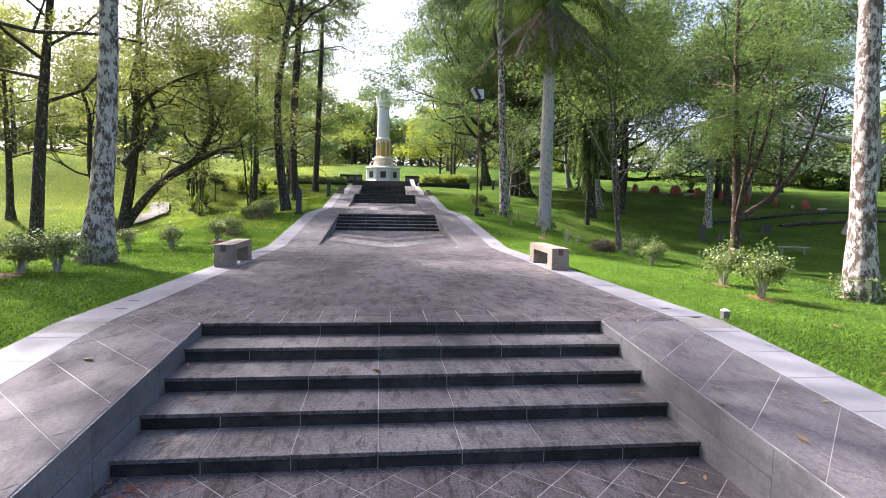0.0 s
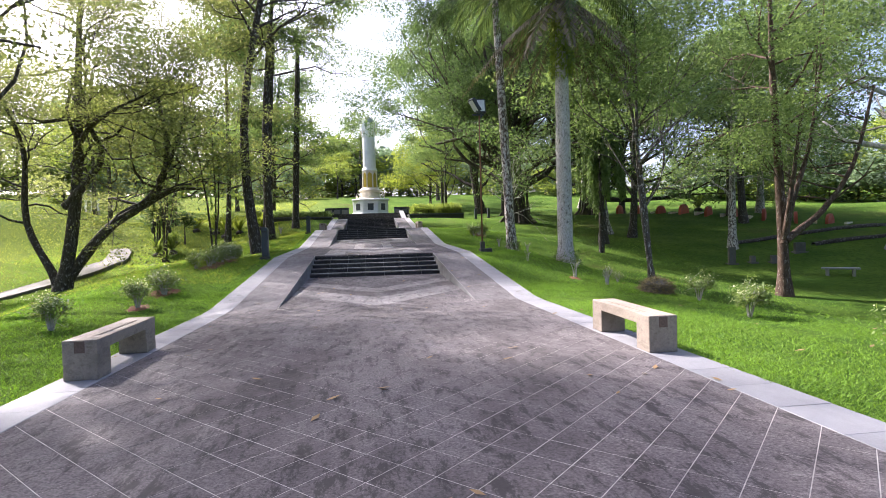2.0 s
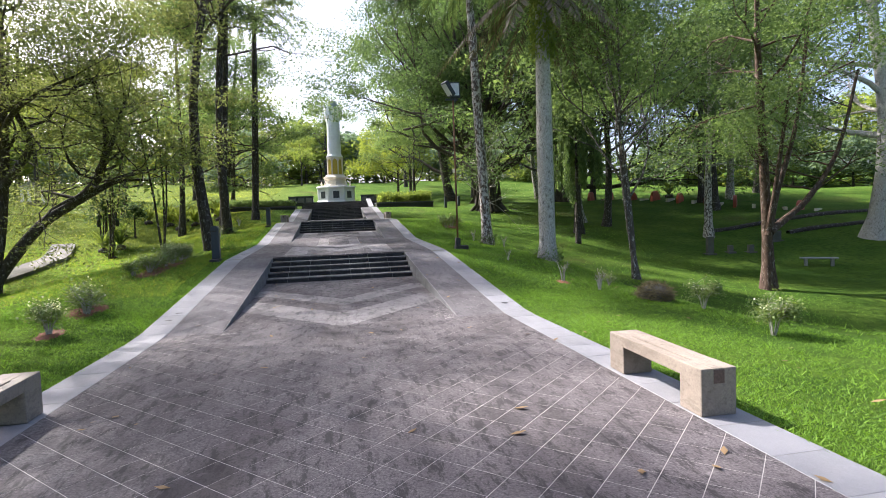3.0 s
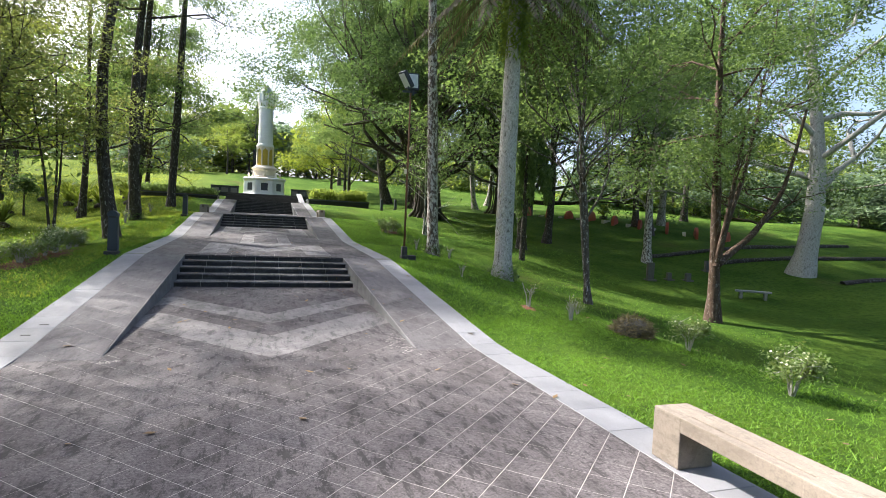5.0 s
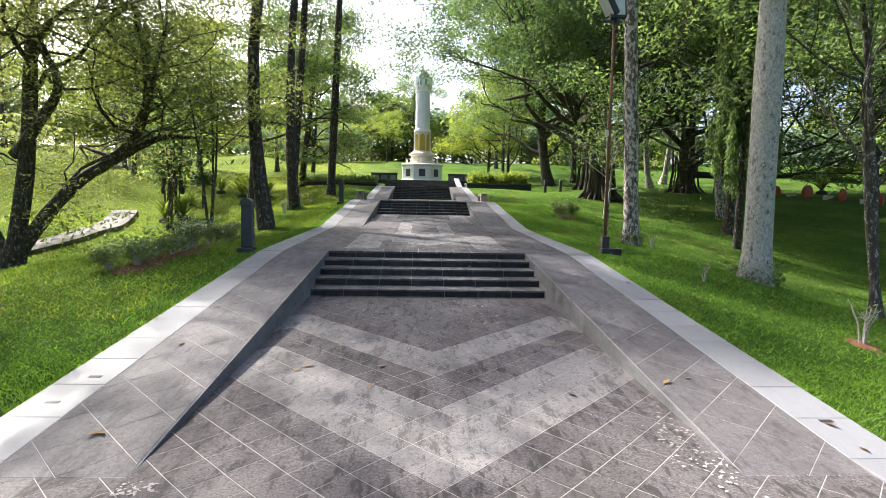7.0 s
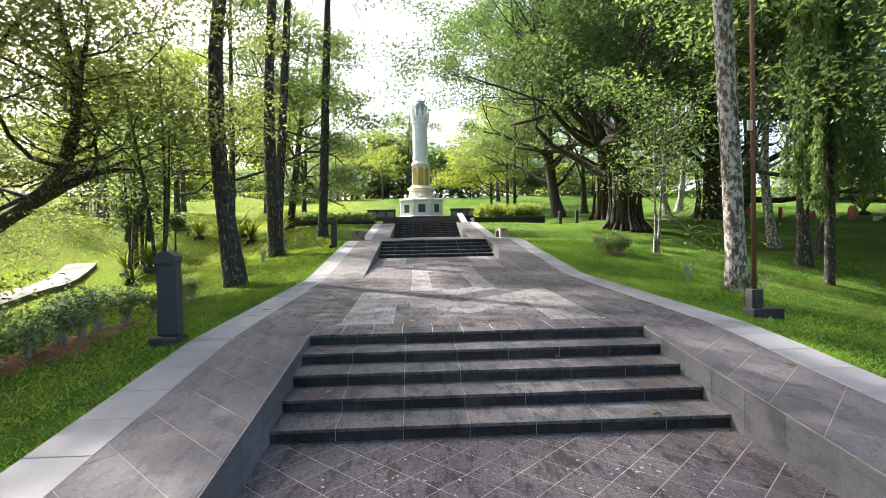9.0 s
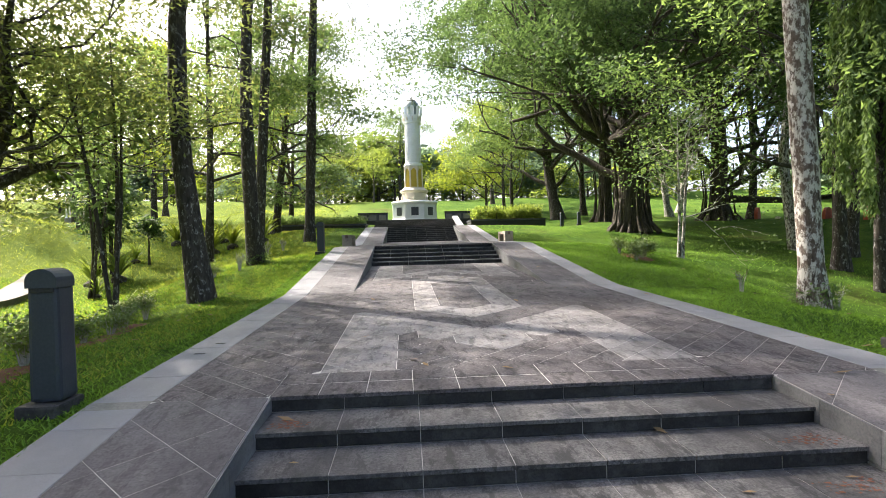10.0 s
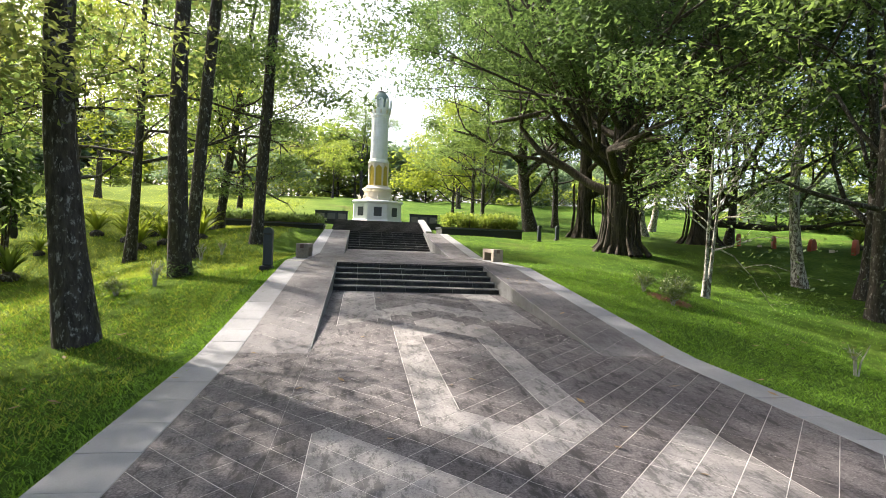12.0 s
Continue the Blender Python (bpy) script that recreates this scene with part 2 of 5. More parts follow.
def box(x0, x1, y0, y1, z0, z1, bevel=0.0, bm=None):
    bm = bm or bmesh.new()
    r = bmesh.ops.create_cube(bm, size=1, matrix=Matrix.Translation(((x0 + x1) / 2, (y0 + y1) / 2, (z0 + z1) / 2)) @ Matrix.Diagonal((x1 - x0, y1 - y0, z1 - z0, 1)))
    if bevel:
        edges = list({e for v in r["verts"] for e in v.link_edges})
        bmesh.ops.bevel(bm, geom=edges, offset=bevel, segments=2, affect="EDGES", profile=0.6)
    return bm


def lathe(profile, sides=24, turn=0.0, at=(0, 0, 0), bm=None, cap=True):
    """A turned body from (radius, height) pairs."""
    bm = bm or bmesh.new()
    rings = []
    for r, z in profile:
        rings.append([bm.verts.new((at[0] + r * math.cos(turn + math.tau * i / sides), at[1] + r * math.sin(turn + math.tau * i / sides), at[2] + z)) for i in range(sides)])
    for a, b in zip(rings, rings[1:]):
        for i in range(sides):
            bm.faces.new((a[i], a[(i + 1) % sides], b[(i + 1) % sides], b[i]))
    if cap:
        bm.faces.new(rings[0][::-1])
        bm.faces.new(rings[-1])
    return bm


def empty(name, x=0, y=0, z=0, label="", category="", group=""):
    e = new(name)
    e.empty_display_size = 0.2
    e.matrix_world = pose(x, y, z)
    return tagged(e, label, category, group)


# ---- the plan: a paved way along +y, four flights, a tower at its end ----
T, H = 0.462, 0.118          # tread and riser
W, IN, OUT = 2.0, 2.87, 3.33  # half widths: flight, ramp, pale band
FLIGHTS = [(0.0, 0.0, 5), (17.74, 0.72, 5), (32.18, 1.77, 5), (46.0, 2.49, 8)]
RAMP = 5.87
SIDE = [(-40.0, 0.0), (-RAMP, 0.0), (4 * T, 5 * H), (17.74 - RAMP, 0.56), (17.74 + 4 * T, 0.72 + 5 * H), (32.18 - RAMP, 1.50), (32.18 + 4 * T, 1.77 + 5 * H),
        (46.0 - RAMP, 2.42), (46.0 + 7 * T, 2.49 + 8 * H), (60.0, 3.48)]
HILL = SIDE[:-1] + [(60.0, 3.5), (74.0, 5.0), (95.0, 8.3), (118.0, 10.2), (200.0, 6.0), (900.0, 2.0)]


def along(y, line):
    return float(np.interp(y, [a for a, _ in line], [b for _, b in line]))


def ease(a, b, v):
    t = min(1.0, max(0.0, (v - a) / (b - a)))
    return t * t * (3 - 2 * t)


def terrain(x, y):
    """Height of the lawn."""
    z = along(y, HILL)
    u = abs(x) - OUT
    if u < 0:
        return z - 0.03
    if x > 0:
        k = 1 - 0.8 * ease(20, 48, y)
        a = 5.0 - 3.0 * ease(6, 17, y)
        z += k * (-0.08 * min(u, 3) - 1.35 * ease(a, a + 6, u) - 0.9 * ease(a + 5, a + 12, u)) + 0.6 * ease(46, 57, y) * ease(5, 11, u) + 0.02 * max(0, u - 22) * ease(25, 40, y)
        z += 1.6 * ease(18, 30, u) * (1 - ease(20, 48, y)) * 0.8
    else:
        k = 1 - 0.9 * ease(38, 58, y)
        z += -0.2 * ease(16, 27, y) * (1 - ease(35, 42, y)) * min(u, 2.5) + k * (0.03 * min(u, 2.5) - 1.5 * ease(2.5, 9.5, u) + 2.6 * ease(14, 30, u)) + 0.02 * max(0, u - 16)
        z += 0.6 * ease(9, 18, u) * math.sin(x * 0.33 + 0.6) * math.sin(y * 0.27 + x * 0.08)
    for mx, my, mr, mh in ((-25.0, 43.0, 7.5, 1.5), (-33.0, 58.0, 10.0, 1.2), (-13.5, 74.0, 9.0, 0.7), (-9.5, 62.0, 5.0, 0.35)):
        z += mh * math.exp(-((x - mx) ** 2 + (y - my) ** 2) / (mr * mr))
    far = max(0.0, math.hypot(x, y - 40) - 90)
    z += 0.12 * math.sin(x * 0.21 + 1.3) * math.sin(y * 0.17) * ease(2, 9, u)
    return z * (1 - ease(0, 200, far)) - 0.03


# lawn: one sheet out to the horizon
def lines(near, step, far):
    a = list(np.arange(-near, near + 1e-6, step))
    v, s = near, step
    while v < far:
        s *= 1.25
        v += s
        a = [-v] + a + [v]
    return a


gx = sorted([v for v in lines(24, 0.75, 900) if abs(abs(v) - OUT) > 0.3] + [-OUT, OUT, -OUT + 0.12, OUT - 0.12])
gy = [v + 30 for v in lines(46, 0.75, 900)]
gv = []
for yy in gy:
    for xx in gx:
        zz = terrain(xx, yy)
        if abs(xx) < OUT - 0.05 and yy < 62:
            zz -= 0.75
        gv.append((xx, yy, zz))
nx = len(gx)
ii, jj = np.meshgrid(np.arange(nx - 1), np.arange(len(gy) - 1))
base = (jj * nx + ii).ravel()
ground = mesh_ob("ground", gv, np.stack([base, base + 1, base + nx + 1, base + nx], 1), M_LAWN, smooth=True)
tagged(ground, "mown green lawn rolling over low hills", "lawn", kind="structure")


# ---- trees ----
def tube(V, F, pts, radii, sides=8, seed=0, rough=0.08):
    """Adds a tapered, slightly uneven tube along pts."""
    pts = [Vector(p) for p in pts]
    o = len(V)
    for i, (p, r) in enumerate(zip(pts, radii)):
        d = (pts[min(i + 1, len(pts) - 1)] - pts[max(i - 1, 0)]).normalized()
        a = d.cross(Vector((0.3, 1, 0.1))).normalized()
        b = d.cross(a)
        for k in range(sides):
            w = math.tau * k / sides
            q = r * (1 + rough * noise.noise((p.x * 1.7 + math.cos(w) * 1.3 + seed, p.y * 1.7 + math.sin(w) * 1.3, p.z * 0.9)) * 2)
            V.append(tuple(p + (a * math.cos(w) + b * math.sin(w)) * q))
    for i in range(len(pts) - 1):
        for k in range(sides):
            F.append((o + i * sides + k, o + i * sides + (k + 1) % sides, o + (i + 1) * sides + (k + 1) % sides, o + (i + 1) * sides + k))


def leaves(rng, centres, spread, count, size, droop=0.2, width=0.3, flat=0.5, tri=False):
    """Leaf blades round the given centres: arrays of vertices and faces."""
    centres = np.asarray(centres, float)
    c = centres[rng.integers(0, len(centres), count)]
    s = np.asarray(spread, float)
    s = s[rng.integers(0, len(centres), count)][:, None] if s.ndim else s
    off = rng.normal(0, 1, (count, 3))
    off *= np.minimum(1.0, 2.0 / np.linalg.norm(off, axis=1))[:, None]
    p = c + off * s * np.array([1, 1, flat])
    d = rng.normal(0, 1, (count, 3)) * np.array([1, 1, 0.55]) - np.array([0, 0, droop])
    d /= np.linalg.norm(d, axis=1)[:, None]
    up = rng.normal(0, 0.45, (count, 3)) + np.array([0, 0, 1.0])
    side = np.cross(d, up)
    side /= np.linalg.norm(side, axis=1)[:, None] + 1e-9
    ln = (size * rng.uniform(0.6, 1.35, count))[:, None]
    mid = p + d * ln * 0.45 - np.array([0, 0, 0.05]) * ln
    if tri:
        v = np.stack([p - side * ln * width * 0.8, mid + side * ln * width, p + d * ln], 1).reshape(-1, 3)
        return v, np.arange(count * 3).reshape(-1, 3)
    v = np.stack([p, mid + side * ln * width, p + d * ln, mid - side * ln * width], 1).reshape(-1, 3)
    return v, np.arange(count * 4).reshape(-1, 4)


def bough(rng, start, d, length, r, depth, V, F, tips, wobble=0.25, lift=0.08, fork=2, sides=6, n=4):
    """A limb that bends and forks; its ends go into tips."""
    pts, rad = [Vector(start)], [r]
    d = Vector(d).normalized()
    for i in range(n):
        d = (d + Vector(rng.normal(0, wobble, 3)) + Vector((0, 0, lift))).normalized()
        pts.append(pts[-1] + d * length / n)
        rad.append(r * (1 - 0.55 * (i + 1) / n))
    tube(V, F, pts, rad, max(4, sides))
    if depth == 0:
        tips.append(tuple(pts[-1]))
        tips.append(tuple(pts[-2]))
        return
    for _ in range(fork):
        k = int(rng.integers(2, n + 1))
        side = Vector(rng.normal(0, 1, 3)) * 0.75
        side.z = abs(side.z) * 0.7 - 0.12
        bough(rng, pts[k], (d + side).normalized(), length * rng.uniform(0.55, 0.8), rad[k] * 0.7, depth - 1, V, F, tips, wobble, lift, fork, sides - 1)
    tips.append(tuple(pts[-1]))


def tree(x, y, h, r, bark_m, leaf_m, seed, label, lean=(0, 0), clear=0.35, limbs=9, reach=4.0, up=0.5, depth=2, count=14000, size=0.16, spread=0.75,
         droop=0.25, width=0.28, flare=1.5, name="tree", stems=1, wobble=0.22, lift=0.06, fork=2, group="", flat=0.55, top=0.96, sunk=0.15, shift=0.0, arms=(), roots=0, tri=False, curves=()):
    rng = np.random.default_rng(seed)
    z = terrain(x, y)
    root = empty(name, x, y, z, label, "tree", group)
    V, F, tips = [], [], []
    for s in range(stems):
        a0 = rng.uniform(0, math.tau)
        lx, ly = lean[0] + (0.09 * math.cos(a0) * h if stems > 1 else 0), lean[1] + (0.09 * math.sin(a0) * h if stems > 1 else 0)
        pts, rad = [], []
        bx, by = rng.normal(0, 0.012 * h, 2)
        for i in range(13):
            t = i / 12
            pts.append((lx * t + bx * math.sin(t * 5) + (0.1 * s if stems > 1 else 0), ly * t + by * math.sin(t * 4.3), -sunk + t * h * top))
            rad.append(r * (1 - 0.72 * t) * (1 + (flare - 1) * math.exp(-t * h / 0.45)) / (1 if stems == 1 else 1.3))
        tube(V, F, pts, rad, 12, seed, 0.1)
        for i in range(limbs):
            t = clear + (1 - clear) * ((i + rng.uniform(0, 0.9)) / limbs) * 0.97
            k = t * 12
            a, b = Vector(pts[int(k)]), Vector(pts[min(12, int(k) + 1)])
            p = a.lerp(b, k - int(k))
            w = i * 2.4 + rng.uniform(-0.5, 0.5)
            ln = reach * (1.1 - 0.65 * (t - clear) / (1 - clear)) * rng.uniform(0.7, 1.25)
            bough(rng, p, (math.cos(w) + shift, math.sin(w), up * rng.uniform(0.4, 1.5)), ln, max(0.025, r * (1 - 0.7 * t) * 0.45), depth, V, F, tips, wobble, lift, fork)
    for h0, d0, ln, r0 in arms:
        bough(rng, (lean[0] * h0 / h, lean[1] * h0 / h, h0), d0, ln, r0, depth, V, F, tips, wobble * 0.55, 0.02, 3, 10, 9)
    for r0, *way in curves:
        way = [Vector(p) for p in way]
        fine = []
        for j in range(len(way) - 1):
            a, b, c, d = way[max(j - 1, 0)], way[j], way[j + 1], way[min(j + 2, len(way) - 1)]
            for t in (0, 0.25, 0.5, 0.75):
                fine.append(0.5 * (2 * b + (c - a) * t + (2 * a - 5 * b + 4 * c - d) * t * t + (3 * b - a - 3 * c + d) * t ** 3))
        fine.append(way[-1])
        m = len(fine)
        tube(V, F, fine, [r0 * (1 - 0.75 * i / m) for i in range(m)], 12, seed, 0.12)
        for i in range(m // 2, m):
            w = rng.uniform(0, math.tau)
            bough(rng, fine[i], (math.cos(w), math.sin(w), rng.uniform(0.05, 0.5)), reach * rng.uniform(0.35, 0.7), r0 * (1 - 0.75 * i / m) * 0.45, 2, V, F, tips, wobble, lift, fork)
    mesh_ob("trunk", V, F, bark_m, root, smooth=True)
    if roots:
        for i in range(roots):
            RV, RF = [], []
            w = math.tau * i / roots + rng.uniform(-0.1, 0.1)
            q = r * rng.uniform(0.85, 1.5)
            hh = rng.uniform(2.0, 4.5)
            c0, s0 = math.cos(w), math.sin(w)
            tube(RV, RF, [(c0 * q * 1.7, s0 * q * 1.7, -0.15), (c0 * q * 1.15, s0 * q * 1.15, 0.5), (c0 * q * 0.95, s0 * q * 0.95, hh * 0.5), (c0 * q * 1.1, s0 * q * 1.1, hh)], [0.13, 0.08, 0.06, 0.04], 6, i)
            mesh_ob("hanging_root", RV, RF, bark_m, root, smooth=True)
    v, f = leaves(rng, tips, spread, count, size, droop, width, flat, tri)
    mesh_ob("crown", v, f, leaf_m, root)
    return root


def frond(rng, start, az, length, rise, fall, width=0.5, pairs=34):
    """A feather leaf: its rib arches out and down, with leaflets on both sides."""
    v, f, rib = [], [], []
    p = Vector(start)
    for i in range(pairs + 1):
        t = i / pairs
        e = rise - (rise + fall) * t ** 1.1
        d = Vector((math.cos(az) * math.cos(e), math.sin(az) * math.cos(e), math.sin(e)))
        s = Vector((-math.sin(az), math.cos(az), 0))
        rib.append(tuple(p))
        if i > 2:
            ln = width * (math.sin(math.pi * (0.12 + 0.85 * t)) ** 0.7)
            for sg in (-1, 1):
                q = (s * sg * 0.8 + d * 0.5 - Vector((0, 0, rng.uniform(0.25, 0.8)))).normalized() * ln * rng.uniform(0.8, 1.15)
                o = len(v)
                wv = d * 0.035
                v += [tuple(p - wv), tuple(p + q * 0.5 - wv * 1.2 + Vector((0, 0, 0.02))), tuple(p + q), tuple(p + q * 0.5 + wv * 1.2)]
                f.append((o, o + 1, o + 2, o + 3))
        p = p + d * length / pairs
    return v, f, rib


def palm(x, y, h, r, bark_m, seed, label, fronds=15, length=3.2, lean=(0, 0), skirt=0, group=""):
    rng = np.random.default_rng(seed)
    root = empty("palm_tree", x, y, terrain(x, y), label, "palm tree", group)
    V, F = [], []
    pts = [(lean[0] * t, lean[1] * t, -0.15 + h * t) for t in np.linspace(0, 1, 14)]
    tube(V, F, pts, [r * (1.0 - 0.35 * t + 0.12 * math.sin(t * 3.1)) * (1 + 0.5 * math.exp(-t * h / 0.35)) for t in np.linspace(0, 1, 14)], 14, seed, 0.05)
    mesh_ob("trunk", V, F, bark_m, root, smooth=True)
    LV, LF, RV, RF = [], [], [], []
    for i in range(fronds):
        az = i * 2.4 + rng.uniform(-0.3, 0.3)
        t = i / fronds
        v, f, rib = frond(rng, (lean[0], lean[1], h - 0.1), az, length * rng.uniform(0.85, 1.15), 1.25 - 1.2 * t, 0.9 + 0.6 * t)
        o = len(LV)
        LV += v
        LF += [tuple(o + k for k in q) for q in f]
        tube(RV, RF, rib[::4], np.linspace(0.035, 0.008, len(rib[::4])), 5)
    if skirt:
        SV, SF = [], []
        for i in range(skirt):
            v, f, rib = frond(rng, (lean[0], lean[1], h - 0.3), i * math.tau / skirt + rng.uniform(-0.2, 0.2), length * rng.uniform(0.8, 1.1), -0.55, 0.95, 0.5)
            o = len(SV)
            SV += v
            SF += [tuple(o + k for k in q) for q in f]
        mesh_ob("frond_skirt", SV, np.array(SF), L_DRYPALM, root, "hanging grey-brown old fronds")
        mv, mf = leaves(rng, [(lean[0] * t, lean[1] * t, h * t) for t in np.linspace(0.7, 1.0, 14)], r * 0.8, 3400, 0.16, 1.2, 0.2, 1.0)
        mesh_ob("fern_growth", mv, mf, L_LIGHT, root, "small ferns growing on the trunk")
    mesh_ob("crown", LV, np.array(LF), L_PALM, root)
    mesh_ob("frond_ribs", RV, RF, L_PALM, root)
    return root

# ---- the paved way ----
def strip(name, x0, x1, prof, depth, material, parent=None, drop=0.0):
    """A slab between two x, following a side profile."""
    bm = bmesh.new()
    a = []
    for yy, zz in prof:
        a.append([bm.verts.new((xx, yy, zz - drop - d)) for xx, d in ((x0, 0), (x1, 0), (x1, depth), (x0, depth))])
    for p, q in zip(a, a[1:]):
        for i in range(4):
            bm.faces.new((p[i], p[(i + 1) % 4], q[(i + 1) % 4], q[i]))
    bm.faces.new(a[0][::-1])
    bm.faces.new(a[-1])
    bmesh.ops.recalc_face_normals(bm, faces=bm.faces[:])
    return part(name, bm, material, parent)


def between(y0, y1, line=SIDE):
    return [(y0, along(y0, line))] + [p for p in line if y0 < p[0] < y1] + [(y1, along(y1, line))]


def clip(poly, x0, x1, y0, y1):
    """A polygon cut to a rectangle."""
    for axis, lim, keep in ((0, x0, 1), (0, x1, -1), (1, y0, 1), (1, y1, -1)):
        out = []
        for i, p in enumerate(poly):
            q = poly[(i + 1) % len(poly)]
            a, b = (p[axis] - lim) * keep, (q[axis] - lim) * keep
            if a >= 0:
                out.append(p)
            if a * b < 0:
                t = a / (a - b)
                out.append((p[0] + (q[0] - p[0]) * t, p[1] + (q[1] - p[1]) * t))
        poly = out
        if len(poly) < 3:
            return []
    return poly


def prism(V, F, poly, height, thick=0.02, lift=0.0):
    """Adds a thin tile over a polygon, its top edge eased."""
    n, o = len(poly), len(V)
    cx, cy = sum(p[0] for p in poly) / n, sum(p[1] for p in poly) / n
    for k, (dz, s) in enumerate(((-thick, 1.0), (-0.003, 1.0), (0.0, 0.985))):
        for x, y in poly:
            xx, yy = cx + (x - cx) * s, cy + (y - cy) * s
            V.append((xx, yy, height(yy) + dz + lift))
    for k in range(2):
        for i in range(n):
            F.append((o + k * n + i, o + k * n + (i + 1) % n, o + (k + 1) * n + (i + 1) % n, o + (k + 1) * n + i))
    F.append(tuple(o + 2 * n + i for i in range(n)))


def area(poly):
    return abs(sum(a[0] * b[1] - a[1] * b[0] for a, b in zip(poly, poly[1:] + poly[:1]))) / 2


GAP = 0.0023


def diamonds(parent, x0, x1, y0, y1, dx, dy, height, pale, near, x_off=0.0, y_off=0.0, most=300, lift=0.0018, cuts=(), base=None, gap=GAP):
    """Diamond-laid tiles in a rectangle. Whole ones within the stretch near become pieces, the rest one joined part."""
    base = base or M_TILE
    shared, joined, made = {}, {base: ([], []), M_TILEP: ([], [])}, 0
    rows = int((y1 - y0) / (dy / 2)) + 3
    cols = int((x1 - x0) / dx) + 3
    sx, sy = dx / 2 - gap * 1.4, dy / 2 - gap * 1.4
    shape = ((-sx, 0), (0, -sy), (sx, 0), (0, sy))
    for j in range(-1, rows):
        cy = y0 + y_off + j * dy / 2
        for i in range(-1, cols):
            cx = x0 + x_off + i * dx + (dx / 2 if j % 2 else 0)
            whole = clip([(cx + a, cy + b) for a, b in shape], x0 + 0.0005, x1 - 0.0005, y0 + GAP, y1 - GAP)
            bits = [clip(whole, p + 0.003, q - 0.003, y0, y1) for p, q in zip((x0 - 1, *cuts), (*cuts, x1 + 1))] if cuts and len(whole) > 2 else [whole]
            tone = {pale(sum(p[0] for p in t) / len(t), sum(p[1] for p in t) / len(t)) for t in bits if len(t) > 2 and area(t) > 0.002}
            if len(tone) < 2:
                bits = [whole]
            for poly in bits:
              if len(poly) < 3 or area(poly) < 0.003:
                continue
              mx, my = sum(p[0] for p in poly) / len(poly), sum(p[1] for p in poly) / len(poly)
              m = M_TILEP if pale(mx, my) else base
              if area(poly) > 2 * sx * sy * 0.999 and near[0] < cy < near[1] and made < most:
                if m not in shared:
                    V, F = [], []
                    prism(V, F, list(shape), lambda y: 0.0)
                    me = bpy.data.meshes.new("tile")
                    me.from_pydata(V, [], F)
                    me.materials.append(m)
                    shared[m] = me
                ob = new("tile", shared[m])
                slope = math.degrees(math.atan((height(cy + 0.1) - height(cy - 0.1)) / 0.2))
                jit = random.uniform(-0.0005, 0.0005)
                ob.matrix_world = pose(cx, cy, height(cy) + lift + jit, slope + random.uniform(-0.08, 0.08), random.uniform(-0.08, 0.08), 0)
                ob.parent = parent
                made += 1
              else:
                prism(*joined[m], poly, height, lift=lift)
    for m, (V, F) in joined.items():
        if V:
            ob = mesh_ob("tiles", V, F, m, parent)
            tagged(ob, kind="stuff")


def slabs(parent, name, x0, x1, y0, y1, step, height, material, lift=0.003, across=False, gap=0.003):
    """Cut slabs in a row along y (or across x), each a piece of its own."""
    a, b = (x0, x1) if across else (y0, y1)
    n = max(1, round((b - a) / step))
    for i in range(n):
        u, v = a + (b - a) * i / n + gap, a + (b - a) * (i + 1) / n - gap
        poly = [(u, y0 + gap), (v, y0 + gap), (v, y1 - gap), (u, y1 - gap)] if across else [(x0 + gap, u), (x1 - gap, u), (x1 - gap, v), (x0 + gap, v)]
        V, F = [], []
        prism(V, F, poly, height, 0.03, lift + random.uniform(-0.0015, 0.0015))
        mesh_ob(name, V, F, material, parent)


def chevrons(x, y):
    s = y - abs(x)
    return 11.8 < s < 12.8 or 13.6 < s < 14.45 and y < 16.6


def ring(x, y):
    u = abs(x)
    y = min(y, 51.7 - y)  # the same at both ends
    if 22.8 + u < y and u < 0.82 and not (u < 0.42 and 23.75 + u < y):
        return True
    return 21.0 < y - u < 22.0 and u < 1.72 or 1.05 < u < 1.72 and y < 22.7


def plain(x, y):
    return False


MIDS = []  # centre strips between the ramps: start, ramp foot, next flight
prev = (-12.0, 0.0)
for y, z, n in FLIGHTS:
    MIDS.append((prev, (y - RAMP, along(y - RAMP, SIDE)), (y, z)))
    prev = (y + (n - 1) * T + 0.012, z + n * H)
MIDS.append((prev, (prev[0] + 4, prev[1] + 0.01), (60.0, 3.5)))
landings = []
for k, (a, b, c) in enumerate(MIDS):
    ob = strip(f"floor_landing_{k + 1}", -W, W, [a, b, c], 0.5, M_GROUT)
    tagged(ob, "paved landing of dark grey stone tiles laid on the diagonal", "paving", kind="structure")
    landings.append(ob)
ramps, bands = [], []
for k, sg in enumerate((-1, 1)):
    x0, x1 = sorted((sg * W, sg * IN))
    ob = strip(f"ramp_{k + 1}", x0, x1, between(-12, 60), 1.1, M_GROUT)
    ramps.append(tagged(ob, "sloping paved ramp of dark stone beside the steps", "ramp", kind="structure"))
    x0, x1 = sorted((sg * IN, sg * OUT))
    ob = strip(f"kerb_band_{k + 1}", x0, x1, between(-12, 60), 0.8, M_GREYC)
    bands.append(tagged(ob, "pale grey granite edging band along the paved way", "edging", kind="structure"))


